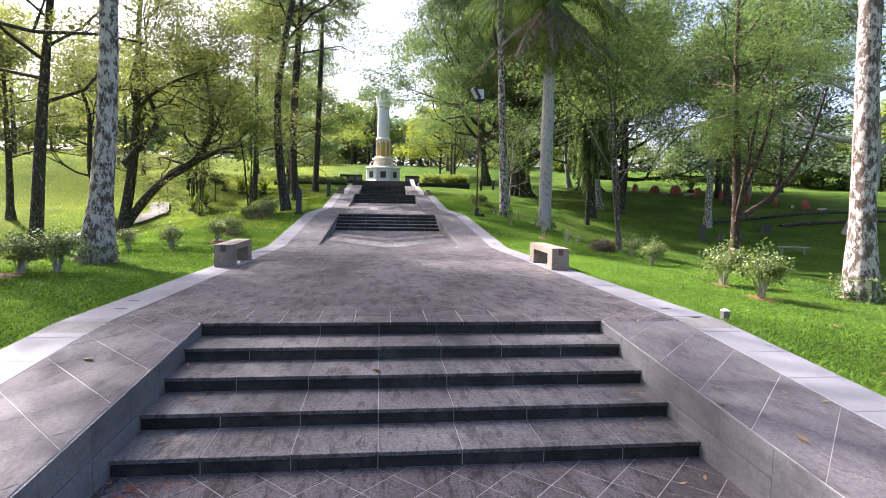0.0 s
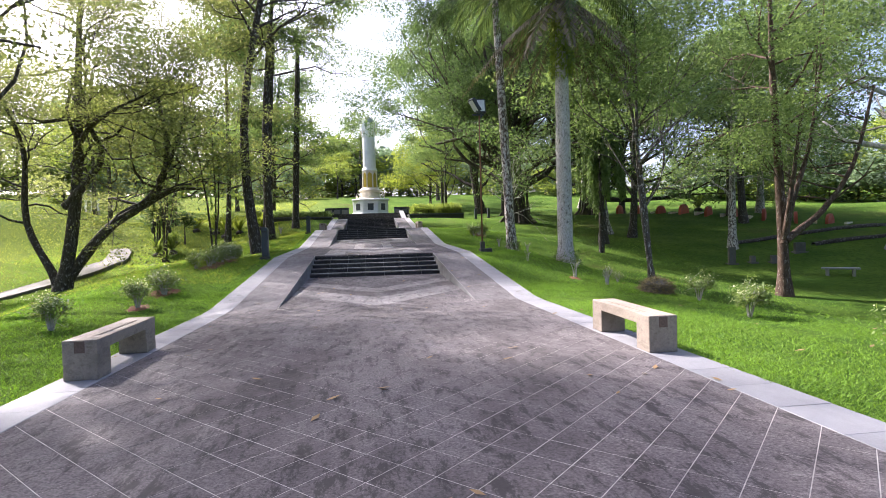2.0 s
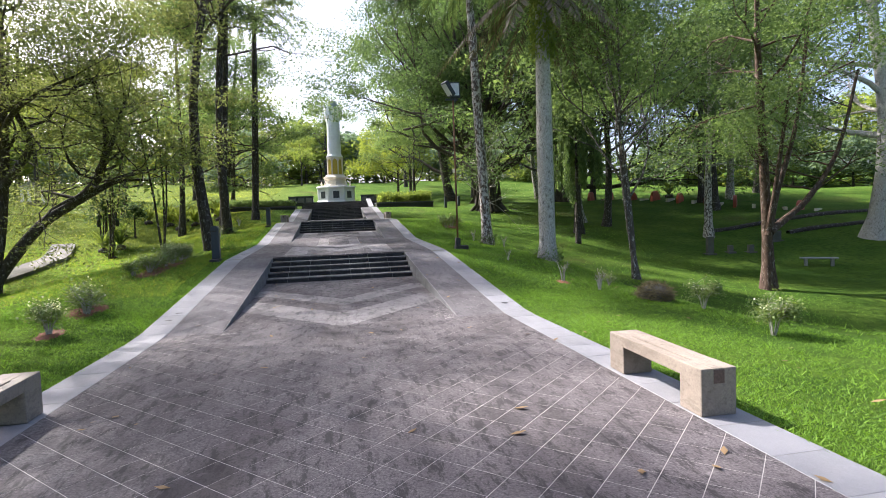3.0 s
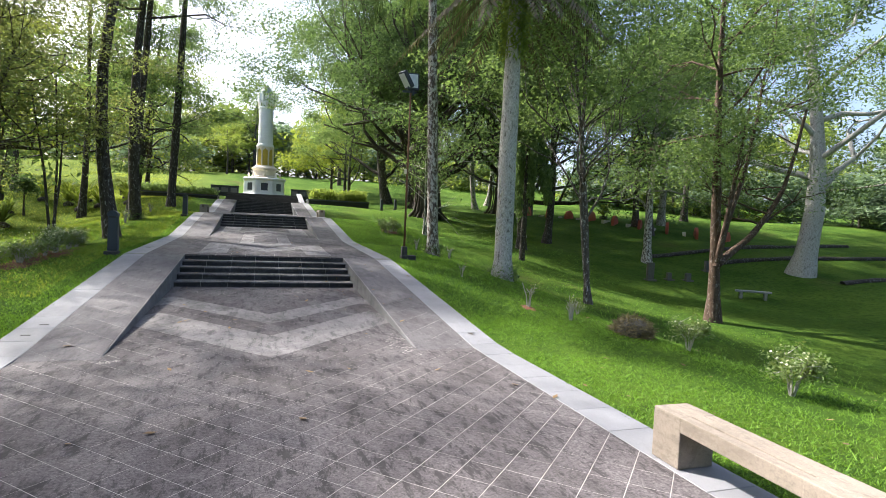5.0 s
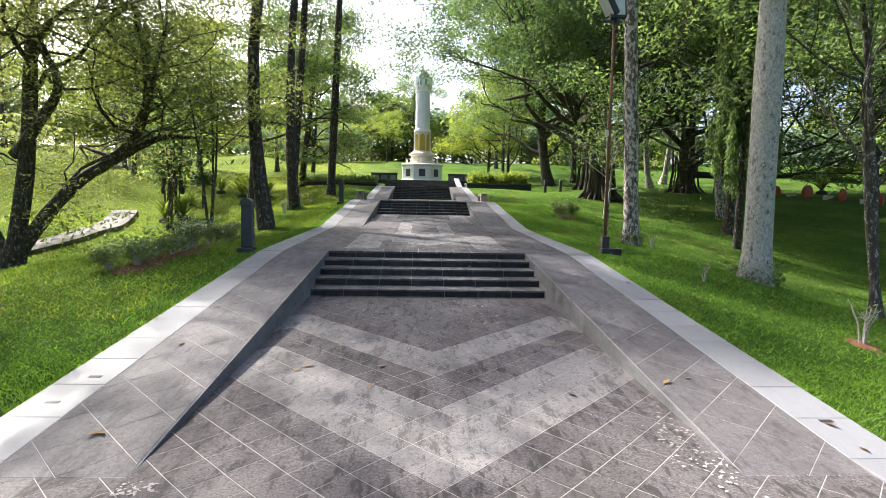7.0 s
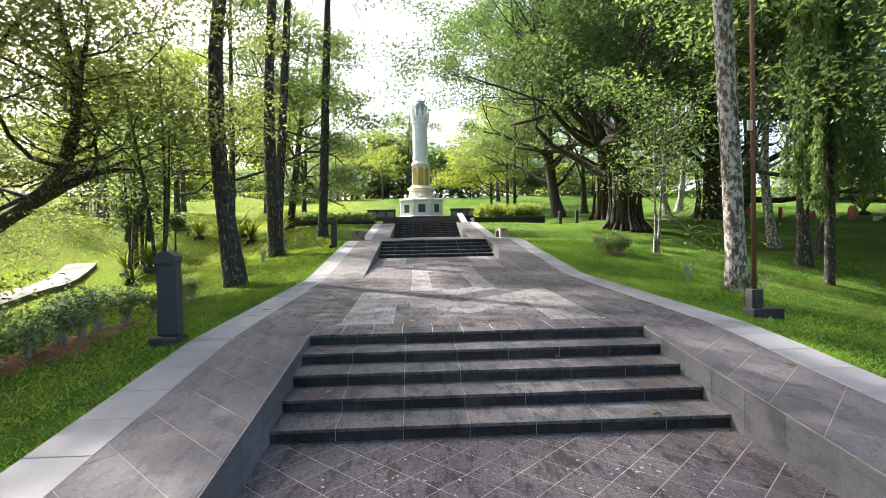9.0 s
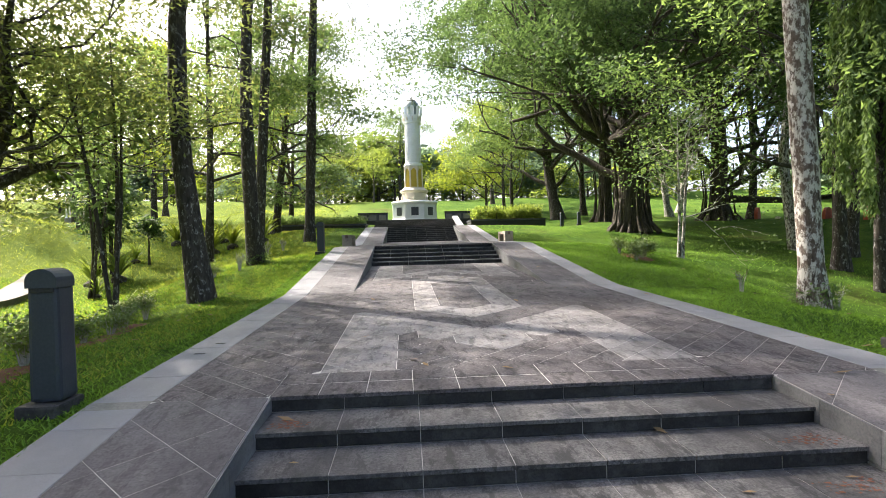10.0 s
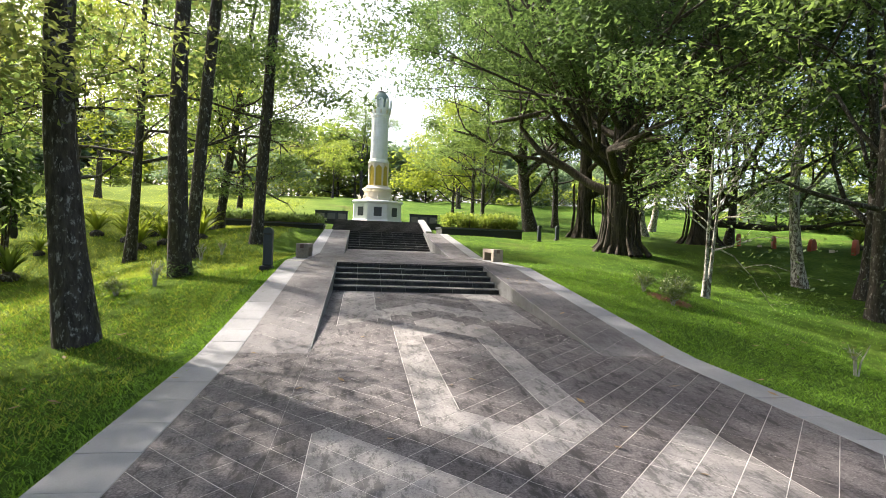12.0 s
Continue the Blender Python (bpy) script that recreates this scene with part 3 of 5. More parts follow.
def stairs(k, y, z, n, half, joints):
    bm = bmesh.new()
    for i in range(n - 1):
        box(-half, half, y + i * T + 0.004, y + (n - 1) * T + 0.012, z + i * H - 0.3 * (i == 0), z + (i + 1) * H - 0.004, 0, bm)
    root = part(f"stairs_{k}", bm, M_GROUT)
    tagged(root, f"flight of {n} broad low steps with black stone risers", "steps", kind="structure")
    xs = [-half] + joints + [half]
    shared = {}
    for i in range(n):
        last = i == n - 1
        for a, b in zip(xs, xs[1:]):
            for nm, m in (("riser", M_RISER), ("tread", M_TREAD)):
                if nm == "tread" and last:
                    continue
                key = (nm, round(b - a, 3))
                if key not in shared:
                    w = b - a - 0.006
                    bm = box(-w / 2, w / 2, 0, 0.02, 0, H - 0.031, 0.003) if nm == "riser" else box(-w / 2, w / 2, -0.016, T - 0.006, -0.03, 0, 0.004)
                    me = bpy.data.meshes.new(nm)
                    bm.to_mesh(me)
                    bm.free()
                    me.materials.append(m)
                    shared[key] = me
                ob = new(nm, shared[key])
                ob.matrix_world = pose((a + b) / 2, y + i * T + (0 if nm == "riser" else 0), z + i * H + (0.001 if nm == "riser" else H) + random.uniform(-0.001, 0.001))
                ob.parent = root
    # top nosing course
    top = MIDS[k] if k < len(MIDS) else [(y, z + n * H), (y + 9, z + n * H)]
    slabs(root, "nosing", -half, half, y + (n - 1) * T - 0.016, y + (n - 1) * T + 0.31, 0.38, lambda yy: along(yy, top), M_TILE, 0.004, True)
    return root


def clad(parent, sg, y0, z0, y1, z1, floor):
    """Upright facing panels on the inner side of a ramp, from the landing up to the sloping edge."""
    n = max(2, round((y1 - y0) / 0.5))
    for i in range(n):
        ya, yb = y0 + (y1 - y0) * i / n + 0.002, y0 + (y1 - y0) * (i + 1) / n - 0.002
        ta, tb = z0 + (z1 - z0) * i / n, z0 + (z1 - z0) * (i + 1) / n
        fa, fb = floor(ya), floor(yb)
        x = sg * (W - 0.002)
        cuts = [(0.0, 1.0)] if max(ta - fa, tb - fb) < 0.42 else [(0.0, 0.52), (0.52, 1.0)]
        for c, d in cuts:
            lo = [fa + (ta - fa) * c, fb + (tb - fb) * c]
            hi = [fa + (ta - fa) * d - 0.004, fb + (tb - fb) * d - 0.004]
            if hi[1] - lo[1] < 0.02:
                continue
            V = [(x + sg * 0.03, ya, lo[0]), (x + sg * 0.03, yb, lo[1]), (x + sg * 0.03, yb, hi[1]), (x + sg * 0.03, ya, hi[0]),
                 (x, ya, lo[0] + 0.002), (x, yb, lo[1] + 0.002), (x, yb, hi[1]), (x, ya, hi[0])]
            x2 = x - sg * 0.012
            V = V[:4] + [(x2, v[1], v[2]) for v in V[4:]]
            mesh_ob("panel", V, [(4, 5, 6, 7), (0, 1, 5, 4), (1, 2, 6, 5), (2, 3, 7, 6), (3, 0, 4, 7)], M_WALL, parent)


# ---- tower terrace, planters ----
H5 = 0.09
steps5 = bmesh.new()
for i in range(11):
    box(-3.5, 3.3, 60.0 + i * 0.42, 66.0, 3.45 + i * H5 - 0.3 * (i == 0), 3.47 + (i + 1) * H5, 0, steps5)
steps5 = tagged(part("stairs_5", steps5, M_BLACK), "upper flight of black stone steps before the tower", "steps", kind="structure")
for i in range(11):
    part("tread", box(-3.5, 3.3, 59.98 + i * 0.42, 60.42 + i * 0.42, 3.47 + (i + 1) * H5, 3.5 + (i + 1) * H5, 0.004), M_TREAD, steps5)
ter = bmesh.new()
box(-5.6, 5.6, 64.6, 80.0, 2.5, 4.49, 0.02, ter)
tagged(part("floor_terrace", ter, M_BLACK), "black stone terrace under the tower", "terrace", kind="structure")


def terrace_wall(x0, x1, y0, y1, z0, z1):
    root = empty("parapet_wall", (x0 + x1) / 2, y0, z0, "low dark stone parapet wall with slate panels", "wall", "parapets of the terrace")
    w, d, h = x1 - x0, y1 - y0, z1 - z0
    part("wall_body", box(-w / 2, w / 2, 0, d, 0, h, 0.02), M_SLATE, root)
    part("coping", box(-w / 2 - 0.05, w / 2 + 0.05, -0.05, d + 0.05, h, h + 0.08, 0.015), M_BLACK, root)
    n = max(1, int(w / 0.8))
    for i in range(n):
        a = -w / 2 + w * (i + 0.14) / n
        part("panel", box(a, a + w / n * 0.72, -0.02, 0.0, h * 0.2, h * 0.8, 0.004), M_WALL if i % 2 else M_GREYC, root)


terrace_wall(-5.4, -2.6, 68.5, 68.9, 4.49, 5.3)
terrace_wall(2.9, 5.4, 68.5, 68.9, 4.49, 5.3)


def planter(x0, x1, y0, y1, z0, z1, seed, label):
    root = empty("planter", (x0 + x1) / 2, (y0 + y1) / 2, z0, label, "planter")
    w, d, h = (x1 - x0) / 2, (y1 - y0) / 2, z1 - z0
    part("wall", box(-w, w, -d, d, -0.6, h, 0.02), M_BLACK, root)
    part("coping", box(-w - 0.06, w + 0.06, -d - 0.06, d + 0.06, h, h + 0.1, 0.02), M_SLATE, root)
    part("soil", box(-w + 0.15, w - 0.15, -d + 0.15, d - 0.15, h + 0.1, h + 0.12), M_SOIL, root)


planter(-7.4, -3.7, 54.0, 56.0, 3.25, 3.75, 1, "long low black stone planter beside the upper landing")
planter(-11.5, -7.6, 57.0, 59.0, 3.4, 3.9, 2, "long low black stone planter with shrubs on the lawn")
planter(3.7, 9.0, 54.0, 56.5, 3.2, 3.85, 3, "long low black stone planter under a green hedge")


def para():
    bm = bmesh.new()
    V = []
    for x in (3.3, 3.75):
        V += [bm.verts.new((x, yy, zz)) for yy, zz in ((59.2, 3.4), (65.2, 4.3), (65.2, 4.75), (64.6, 4.75), (59.2, 3.72))]
    bm.faces.new(V[:5][::-1])
    bm.faces.new(V[5:])
    for i in range(5):
        bm.faces.new((V[i], V[(i + 1) % 5], V[5 + (i + 1) % 5], V[5 + i]))
    bmesh.ops.recalc_face_normals(bm, faces=bm.faces[:])
    bmesh.ops.bevel(bm, geom=bm.edges[:], offset=0.02, segments=1, affect="EDGES")
    return bm


tagged(part("stair_parapet", para(), M_BAND), "sloping pale parapet beside the upper steps", "parapet")

# ---- the memorial tower ----
def tower(x, y, z):
    root = empty("memorial_tower", x, y, z, "white and ochre memorial tower on an octagonal plinth with dark plaques", "tower")
    A = math.pi / 8
    k8 = 1 / math.cos(A)
    part("plinth_base", lathe([(2.46 * k8, 0), (2.46 * k8, 0.12), (2.34 * k8, 0.2), (2.28 * k8, 0.34)], 8, A), M_WHITE, root)
    pl = part("plinth", lathe([(2.2 * k8, 0.34), (2.14 * k8, 1.72)], 8, A), M_WHITE, root)
    part("cornice", lathe([(2.18 * k8, 1.72), (2.28 * k8, 1.78), (2.34 * k8, 1.86), (2.34 * k8, 1.96), (2.2 * k8, 2.04), (1.6 * k8, 2.08)], 8, A), M_WHITE, root)
    for i in range(8):
        m = pose(0, 0, 0, 0, 0, 45 * i)
        # dark plaque in a raised white frame, pilaster at each corner
        bm = box(-0.36, 0.36, -2.2, -2.175, 0.62, 1.42, 0.006)
        bm.transform(m)
        part("plaque", bm, M_SLATE, pl, "dark slate plaque")
        bm = box(-0.46, 0.46, -2.19, -2.15, 0.52, 1.52, 0.01)
        bm.transform(m)
        part("plaque_frame", bm, M_WHITE, pl)
        bm = box(-0.09, 0.09, -2.37, -2.26, 0.34, 1.72, 0.015)
        bm.transform(pose(0, 0, 0, 0, 0, 45 * i + 22.5))
        part("pilaster", bm, M_WHITE, pl)
        bm = lathe([(0.11, 0), (0.11, 0.06), (0.05, 0.1), (0.13, 0.2), (0.15, 0.3), (0.1, 0.42), (0.03, 0.48), (0.05, 0.54), (0.01, 0.6)], 10, at=(0, -1.72, 2.06))
        bm.transform(pose(0, 0, 0, 0, 0, 45 * i))
        part("urn_finial", bm, M_CREAM, root, "small cream urn finial", True)
    part("drum_foot", lathe([(1.5, 2.06), (1.5, 2.2), (1.3, 2.3), (1.25, 2.85), (1.38, 2.95), (1.46, 3.05), (1.46, 3.15), (1.3, 3.22), (1.12, 3.32), (1.06, 3.45)], 32), M_CREAM, root, smooth=False)
    drum = part("drum", lathe([(0.92, 3.42), (0.86, 5.5)], 32), M_GOLD, root, "ochre mosaic drum")
    for i in range(8):
        m = pose(0, 0, 0, 0, 0, 45 * i + 22.5)
        bm = box(-0.07, 0.07, -1.0, -0.84, 3.42, 5.5, 0.012)
        bm.transform(m)
        part("rib", bm, M_CREAM, drum)
        # pointed arch head between the ribs
        bm = bmesh.new()
        prof = [(-0.36, 5.5), (-0.36, 4.9), (-0.24, 5.12), (0.0, 5.34), (0.24, 5.12), (0.36, 4.9), (0.36, 5.5)]
        fr = [bm.verts.new((a, -0.965, b)) for a, b in prof]
        bk = [bm.verts.new((a, -0.84, b)) for a, b in prof]
        bm.faces.new(fr)
        bm.faces.new(bk[::-1])
        for j in range(7):
            bm.faces.new((fr[j], bk[j], bk[(j + 1) % 7], fr[(j + 1) % 7]))
        bmesh.ops.recalc_face_normals(bm, faces=bm.faces[:])
        bm.transform(pose(0, 0, 0, 0, 0, 45 * i))
        part("arch_head", bm, M_CREAM, drum)
    part("collar", lathe([(0.86, 5.48), (0.98, 5.54), (1.0, 5.64), (0.9, 5.7), (0.92, 5.78), (0.84, 5.86)], 32), M_WHITE, root)
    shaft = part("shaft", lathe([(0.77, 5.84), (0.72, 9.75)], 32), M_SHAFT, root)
    for j in range(13):
        h = 6.0 + j * 0.3
        for i in range(16):
            bm = box(-0.112, 0.112, -0.03, 0.02, 0, 0.235, 0.014)
            r = 0.79 - 0.05 * (h - 5.84) / 3.9
            bm.transform(pose(0, 0, 0, 0, 0, 22.5 * i) @ pose(0, -r - 0.006, h))
            part("relief_block", bm, M_WHITE, shaft)
    part("gallery", lathe([(0.76, 9.7), (0.88, 9.78), (0.9, 9.86), (0.8, 9.92), (0.84, 10.05), (0.94, 10.4), (0.98, 10.5), (0.7, 10.52)], 32), M_WHITE, root)
    for i in range(10):
        bm = bmesh.new()
        prof = [(-0.15, 10.3), (0.15, 10.3), (0.2, 10.55), (0.2, 11.15), (0.14, 11.32), (0.0, 11.42), (-0.14, 11.32), (-0.2, 11.15), (-0.2, 10.55)]
        fr = [bm.verts.new((a, -0.92 - 0.13 * min(1, (b - 10.3) / 0.4), b)) for a, b in prof]
        bk = [bm.verts.new((a * 0.9, -0.82 - 0.13 * min(1, (b - 10.3) / 0.4), b)) for a, b in prof]
        bm.faces.new(fr)
        bm.faces.new(bk[::-1])
        for j in range(9):
            bm.faces.new((fr[j], bk[j], bk[(j + 1) % 9], fr[(j + 1) % 9]))
        bmesh.ops.triangulate(bm, faces=bm.faces[:])
        bmesh.ops.recalc_face_normals(bm, faces=bm.faces[:])
        bm.transform(pose(0, 0, 0, 0, 0, 36 * i))
        petal = part("petal", bm, M_WHITE, root)
        bm = box(-0.06, 0.06, -1.0, -0.78, 10.02, 10.34, 0.02)
        bm.transform(pose(0, 0, 0, 0, 0, 36 * i))
        part("corbel", bm, M_CREAM, petal)
    part("lantern", lathe([(0.62, 10.5), (0.62, 11.3)], 20), M_COPPER, root, "dark green lantern drum")
    dome = part("dome", lathe([(0.74, 11.2), (0.78, 11.36), (0.74, 11.6), (0.6, 11.84), (0.4, 11.98), (0.3, 12.02)], 24), M_COPPER, root, "green copper dome", True)
    part("cap", lathe([(0.46, 12.02), (0.44, 12.08), (0.16, 12.2), (0.06, 12.28), (0.08, 12.36), (0.015, 12.55)], 16), M_GREYC, dome)
    return root


tower(0.05, 72.0, 4.49).scale = (1, 1, 1.03)

# ---- the trees along the way ----
tree(-5.45, 7.06, 17, 0.20, B_PALE, L_OLIVE, 11, "tall slender tree with white mottled bark beside the way", clear=0.55, limbs=9, reach=3.4, count=9000, flare=1.7)
tree(-14.2, 28.0, 14.0, 0.30, B_DARK, L_OLIVE, 12, "dark spreading rain tree with several crooked stems and low limbs", clear=0.42, limbs=12, reach=5.4, up=0.3, depth=3, count=100000, size=0.135, width=0.3, spread=0.75, flat=0.2, wobble=0.3, tri=True, lean=(1.9, -0.6),
     curves=[(0.27, (0.25, 0.0, -0.2), (0.4, 0.1, 0.7), (1.9, 0.3, 2.7), (3.5, 0.2, 3.8), (4.5, 0.0, 4.9), (4.9, -0.3, 6.5), (4.7, -0.6, 8.6)), (0.17, (3.4, 0.2, 3.7), (4.4, 0.6, 4.35), (5.0, 0.8, 4.6), (6.0, 1.0, 4.6)),
             (0.20, (0.3, 0.0, 3.8), (1.5, -0.5, 4.9), (2.3, -0.8, 6.0), (2.0, -1.2, 7.4), (1.8, -1.6, 9.6)), (0.22, (-0.25, 0.1, -0.2), (-0.5, 0.2, 0.8), (-1.7, 0.6, 3.1), (-1.8, 0.8, 6.4), (-2.4, 0.6, 8.6)),
             (0.14, (0.6, 0.2, 5.6), (2.0, -1.6, 6.8), (3.6, -3.0, 7.4), (5.4, -4.2, 7.8)), (0.13, (4.4, 0.0, 4.9), (5.2, -0.8, 5.8), (5.8, -1.6, 6.6), (6.4, -2.2, 7.6))])
tree(-5.45, 27.93, 20, 0.25, B_DARK, L_OLIVE, 13, "tall dark straight tree with feathery foliage", clear=0.47, flare=1.3, limbs=18, reach=3.6, up=0.4, depth=2, count=38000, size=0.19, shift=-0.2, lean=(0.8, 0), spread=0.6, wobble=0.28, tri=True, flat=0.35)
tree(-5.85, 33.8, 20, 0.23, B_DARK, L_MID, 14, "tall dark straight tree with lichen-flecked bark", clear=0.47, flare=1.35, limbs=18, reach=3.6, up=0.4, depth=2, count=38000, size=0.19, shift=-0.2, lean=(0.6, 0), spread=0.6, wobble=0.28, tri=True, flat=0.35)
palm(-5.49, 41.9, 13.4, 0.22, B_DARK, 15, "tall palm with a dark trunk and arching fronds", lean=(0.6, 0), length=4.2, fronds=26)
palm(-7.0, 38.5, 13.2, 0.2, B_DARK, 35, "tall palm with a slender dark trunk and arching fronds", lean=(0.9, 0), length=4.0, fronds=24)
tree(7.58, 4.6, 17, 0.20, B_WHITE, L_MID, 16, "tall slender tree with white mottled bark", clear=0.65, limbs=8, reach=3.2, count=9000, lean=(-0.5, 0))
palm(6.64, 19.28, 9.5, 0.26, B_GREY, 17, "palm with a smooth grey trunk and drooping fronds", length=4.4, fronds=30, skirt=16)
palm(6.05, 24.38, 11.0, 0.2, B_WHITE, 18, "tall palm with a slender mottled pale trunk", length=4.2, fronds=28, lean=(-0.5, 0))
tree(10.8, 21.1, 12.5, 0.13, B_LICHEN, L_MID, 19, "small twin-stemmed tree with lichen-pale bark", clear=0.26, limbs=14, reach=3.4, up=0.8, count=34000, stems=2, size=0.15, flat=0.4, spread=0.7, tri=True)
tree(17.1, 21.8, 14, 0.24, B_RED, L_MID, 20, "brown-barked tree with several rising stems and a feathery crown", clear=0.5, limbs=12, reach=4.6, up=0.7, count=34000, size=0.15, flat=0.3, tri=True, lean=(-0.5, 0), spread=0.7, wobble=0.28, flare=1.6,
     curves=[(0.15, (0.0, 0.0, 2.2), (0.5, 0.1, 4.0), (1.4, 0.2, 6.4), (2.0, 0.2, 10.0)), (0.13, (0.0, 0.0, 2.4), (0.15, -0.3, 4.6), (0.5, -0.6, 8.4)), (0.18, (0.05, 0.0, 2.3), (0.9, 0.2, 2.8), (2.1, 0.3, 3.6), (3.6, 0.3, 5.6), (4.8, 0.5, 9.0))])
tree(29.9, 28.4, 16, 0.6, B_GREY, L_DEEP, 21, "old grey-barked tree with broad crown", clear=0.3, limbs=13, reach=7.0, count=28000, size=0.3, depth=3, flare=1.4, tri=True)
tree(12.6, 47.5, 16, 0.75, B_BAN, L_DEEP, 22, "great banyan with hanging roots and a dense dark crown", clear=0.16, limbs=22, reach=9.0, up=0.42, depth=3, count=130000, size=0.23, spread=0.65, shift=-0.35, roots=26, tri=True,
     arms=[(3.4, (-0.7, -0.6, 0.6), 7.5, 0.24), (4.2, (-0.9, 0.1, 0.6), 6.0, 0.2), (3.2, (-0.25, -0.9, 0.55), 10.0, 0.24), (3.6, (0.35, -0.9, 0.5), 9.0, 0.2)])
tree(14.9, 58.2, 17, 0.6, B_BAN, L_MID, 23, "great banyan with a dense green crown", clear=0.18, limbs=16, reach=7.0, depth=3, count=75000, size=0.25, spread=0.65, roots=10, tri=True)
tree(22.5, 55.4, 17, 0.7, B_BAN, L_DEEP, 24, "great dark fig tree with low spreading limbs", clear=0.14, limbs=17, reach=8.0, depth=3, count=80000, size=0.24, spread=0.65, roots=14, tri=True,
     arms=[(1.5, (0.9, -0.3, 0.35), 9.0, 0.3), (2.0, (0.7, -0.7, 0.25), 8.0, 0.22)])
tree(13.0, 65.0, 24, 0.5, B_DARK, L_MID, 26, "towering tree with a full green crown beside the tower", clear=0.1, limbs=26, reach=6.3, depth=3, count=85000, size=0.34, spread=0.65, up=0.35, tri=True)
tree(8.3, 33.5, 5.0, 0.08, B_PALE, L_MID, 27, "thin young tree with sparse leaves", clear=0.3, limbs=9, reach=1.6, count=2600, size=0.12, stems=2)

tree(-11.5, 10.5, 13, 0.25, B_DARK, L_OLIVE, 28, "broad park tree with light feathery leaves", clear=0.4, limbs=12, reach=5.2, up=0.4, count=30000, size=0.19, tri=True, flat=0.35, spread=0.7, wobble=0.28)
# added tree, mostly out of view; its crown is there to shade the paving
tree(-12.2, 17.0, 14, 0.22, B_DARK, L_OLIVE, 33, "slender feathery park tree, added off the left edge to shade the paving", clear=0.4, limbs=12, lean=(1.4, -0.4), reach=5.4, up=0.4, count=15000, size=0.19, tri=True, flat=0.35, spread=0.7, wobble=0.28)


tree(-9.3, 51.5, 14.0, 0.27, B_DARK, L_MID, 29, "dark tree with a leaning trunk and layered feathery boughs", lean=(1.7, 0), clear=0.24, limbs=15, reach=3.6, up=0.18, count=30000, size=0.19, tri=True, flat=0.22, spread=0.7, wobble=0.26)
tree(-10.4, 42.5, 15.0, 0.2, B_DARK, L_MID, 30, "slender dark tree with layered feathery boughs", clear=0.26, limbs=20, reach=5.0, up=0.15, count=36000, size=0.21, tri=True, flat=0.2, spread=0.7, wobble=0.26, lean=(0.5, 0))
tree(-10.2, 60.5, 12.0, 0.24, B_DARK, L_LIGHT, 31, "park tree with a dark forked trunk and bright layered leaves", clear=0.2, limbs=15, reach=4.6, up=0.25, count=13000, size=0.28, tri=True, flat=0.25, spread=0.7, wobble=0.28, stems=2)
tree(-17.5, 53.0, 12.5, 0.24, B_DARK, L_YELLOW, 32, "park tree with bright yellow-green layered leaves", clear=0.2, limbs=15, reach=5.0, up=0.25, count=13000, size=0.28, tri=True, flat=0.25, spread=0.75, wobble=0.28)


def weeping(x, y, h, seed):
    """Long leafy strands that hang from a few arching boughs."""
    rng = np.random.default_rng(seed)
    root = empty("weeping_tree", x, y, terrain(x, y), "weeping tree with long hanging green leafy strands", "tree")
    V, F, strands = [], [], []
    tube(V, F, [(0, 0, -0.2), (0.05, 0, h * 0.4), (0.0, 0.1, h * 0.8), (0, 0, h)], [0.17, 0.13, 0.09, 0.04], 10, seed)
    for i in range(70):
        a, t = rng.uniform(0, math.tau), rng.uniform(0.35, 1.0)
        r = rng.uniform(0.25, 1.15) * (1.25 - 0.5 * t)
        top = np.array([r * math.cos(a), r * math.sin(a), h * t + 0.3])
        tube(V, F, [(0, 0, h * t - 0.5), tuple(top * (0.6, 0.6, 1)), tuple(top)], [0.035, 0.02, 0.012], 4)
        ln = rng.uniform(1.2, 3.4)
        for s in np.arange(0, ln, 0.11):
            z = top[2] - s
            if z > 0.5:
                strands.append((top[0] * (1 + 0.1 * s / ln), top[1] * (1 + 0.1 * s / ln), z))
    mesh_ob("trunk", V, F, B_DARK, root, smooth=True)
    v, f = leaves(rng, strands, 0.085, 26000, 0.2, 2.2, 0.16, 1.0)
    mesh_ob("crown", v, f, L_MID, root)


weeping(12.9, 30.6, 12.0, 25)

def moss(x, y, r, seed, label):
    """Small ferns and moss round the foot of a trunk."""
    rm = np.random.default_rng(seed)
    c = [(r * math.cos(a), r * math.sin(a), h) for a in np.linspace(0, 6.1, 18) for h in (0.02, 0.12, 0.3)]
    root = empty("fern_tuft", x, y, terrain(x, y), label, "ferns", "ferns at the trunks")
    v, f = leaves(rm, c, 0.08, 650, 0.11, -0.1, 0.16, 0.8)
    mesh_ob("foliage", v, f, L_MID, root)


for i, (x, y, r) in enumerate(((6.05, 24.38, 0.3), (6.64, 19.28, 0.38), (-5.45, 7.06, 0.32), (7.58, 4.6, 0.3), (-5.85, 33.8, 0.36))):
    moss(x, y, r, 640 + i, "small green ferns and moss round the foot of a trunk")

# ---- park trees further off: four kinds, repeated ----
park = [tree(-62 - 9 * k, 84 + 5 * k, 14, 0.26, b, m, 60 + k, "park tree with a dark trunk and a light leafy crown", clear=c, limbs=13, reach=4.6, depth=2, count=n, size=z, tri=True, flat=0.4, spread=0.7, wobble=0.28, group="park trees")
        for k, (b, m, c, n, z) in enumerate(((B_DARK, L_LIGHT, 0.25, 7500, 0.33), (B_DARK, L_OLIVE, 0.3, 7500, 0.33), (B_DARK, L_MID, 0.2, 13000, 0.25), (B_PALE, L_DEEP, 0.22, 13000, 0.25)))]


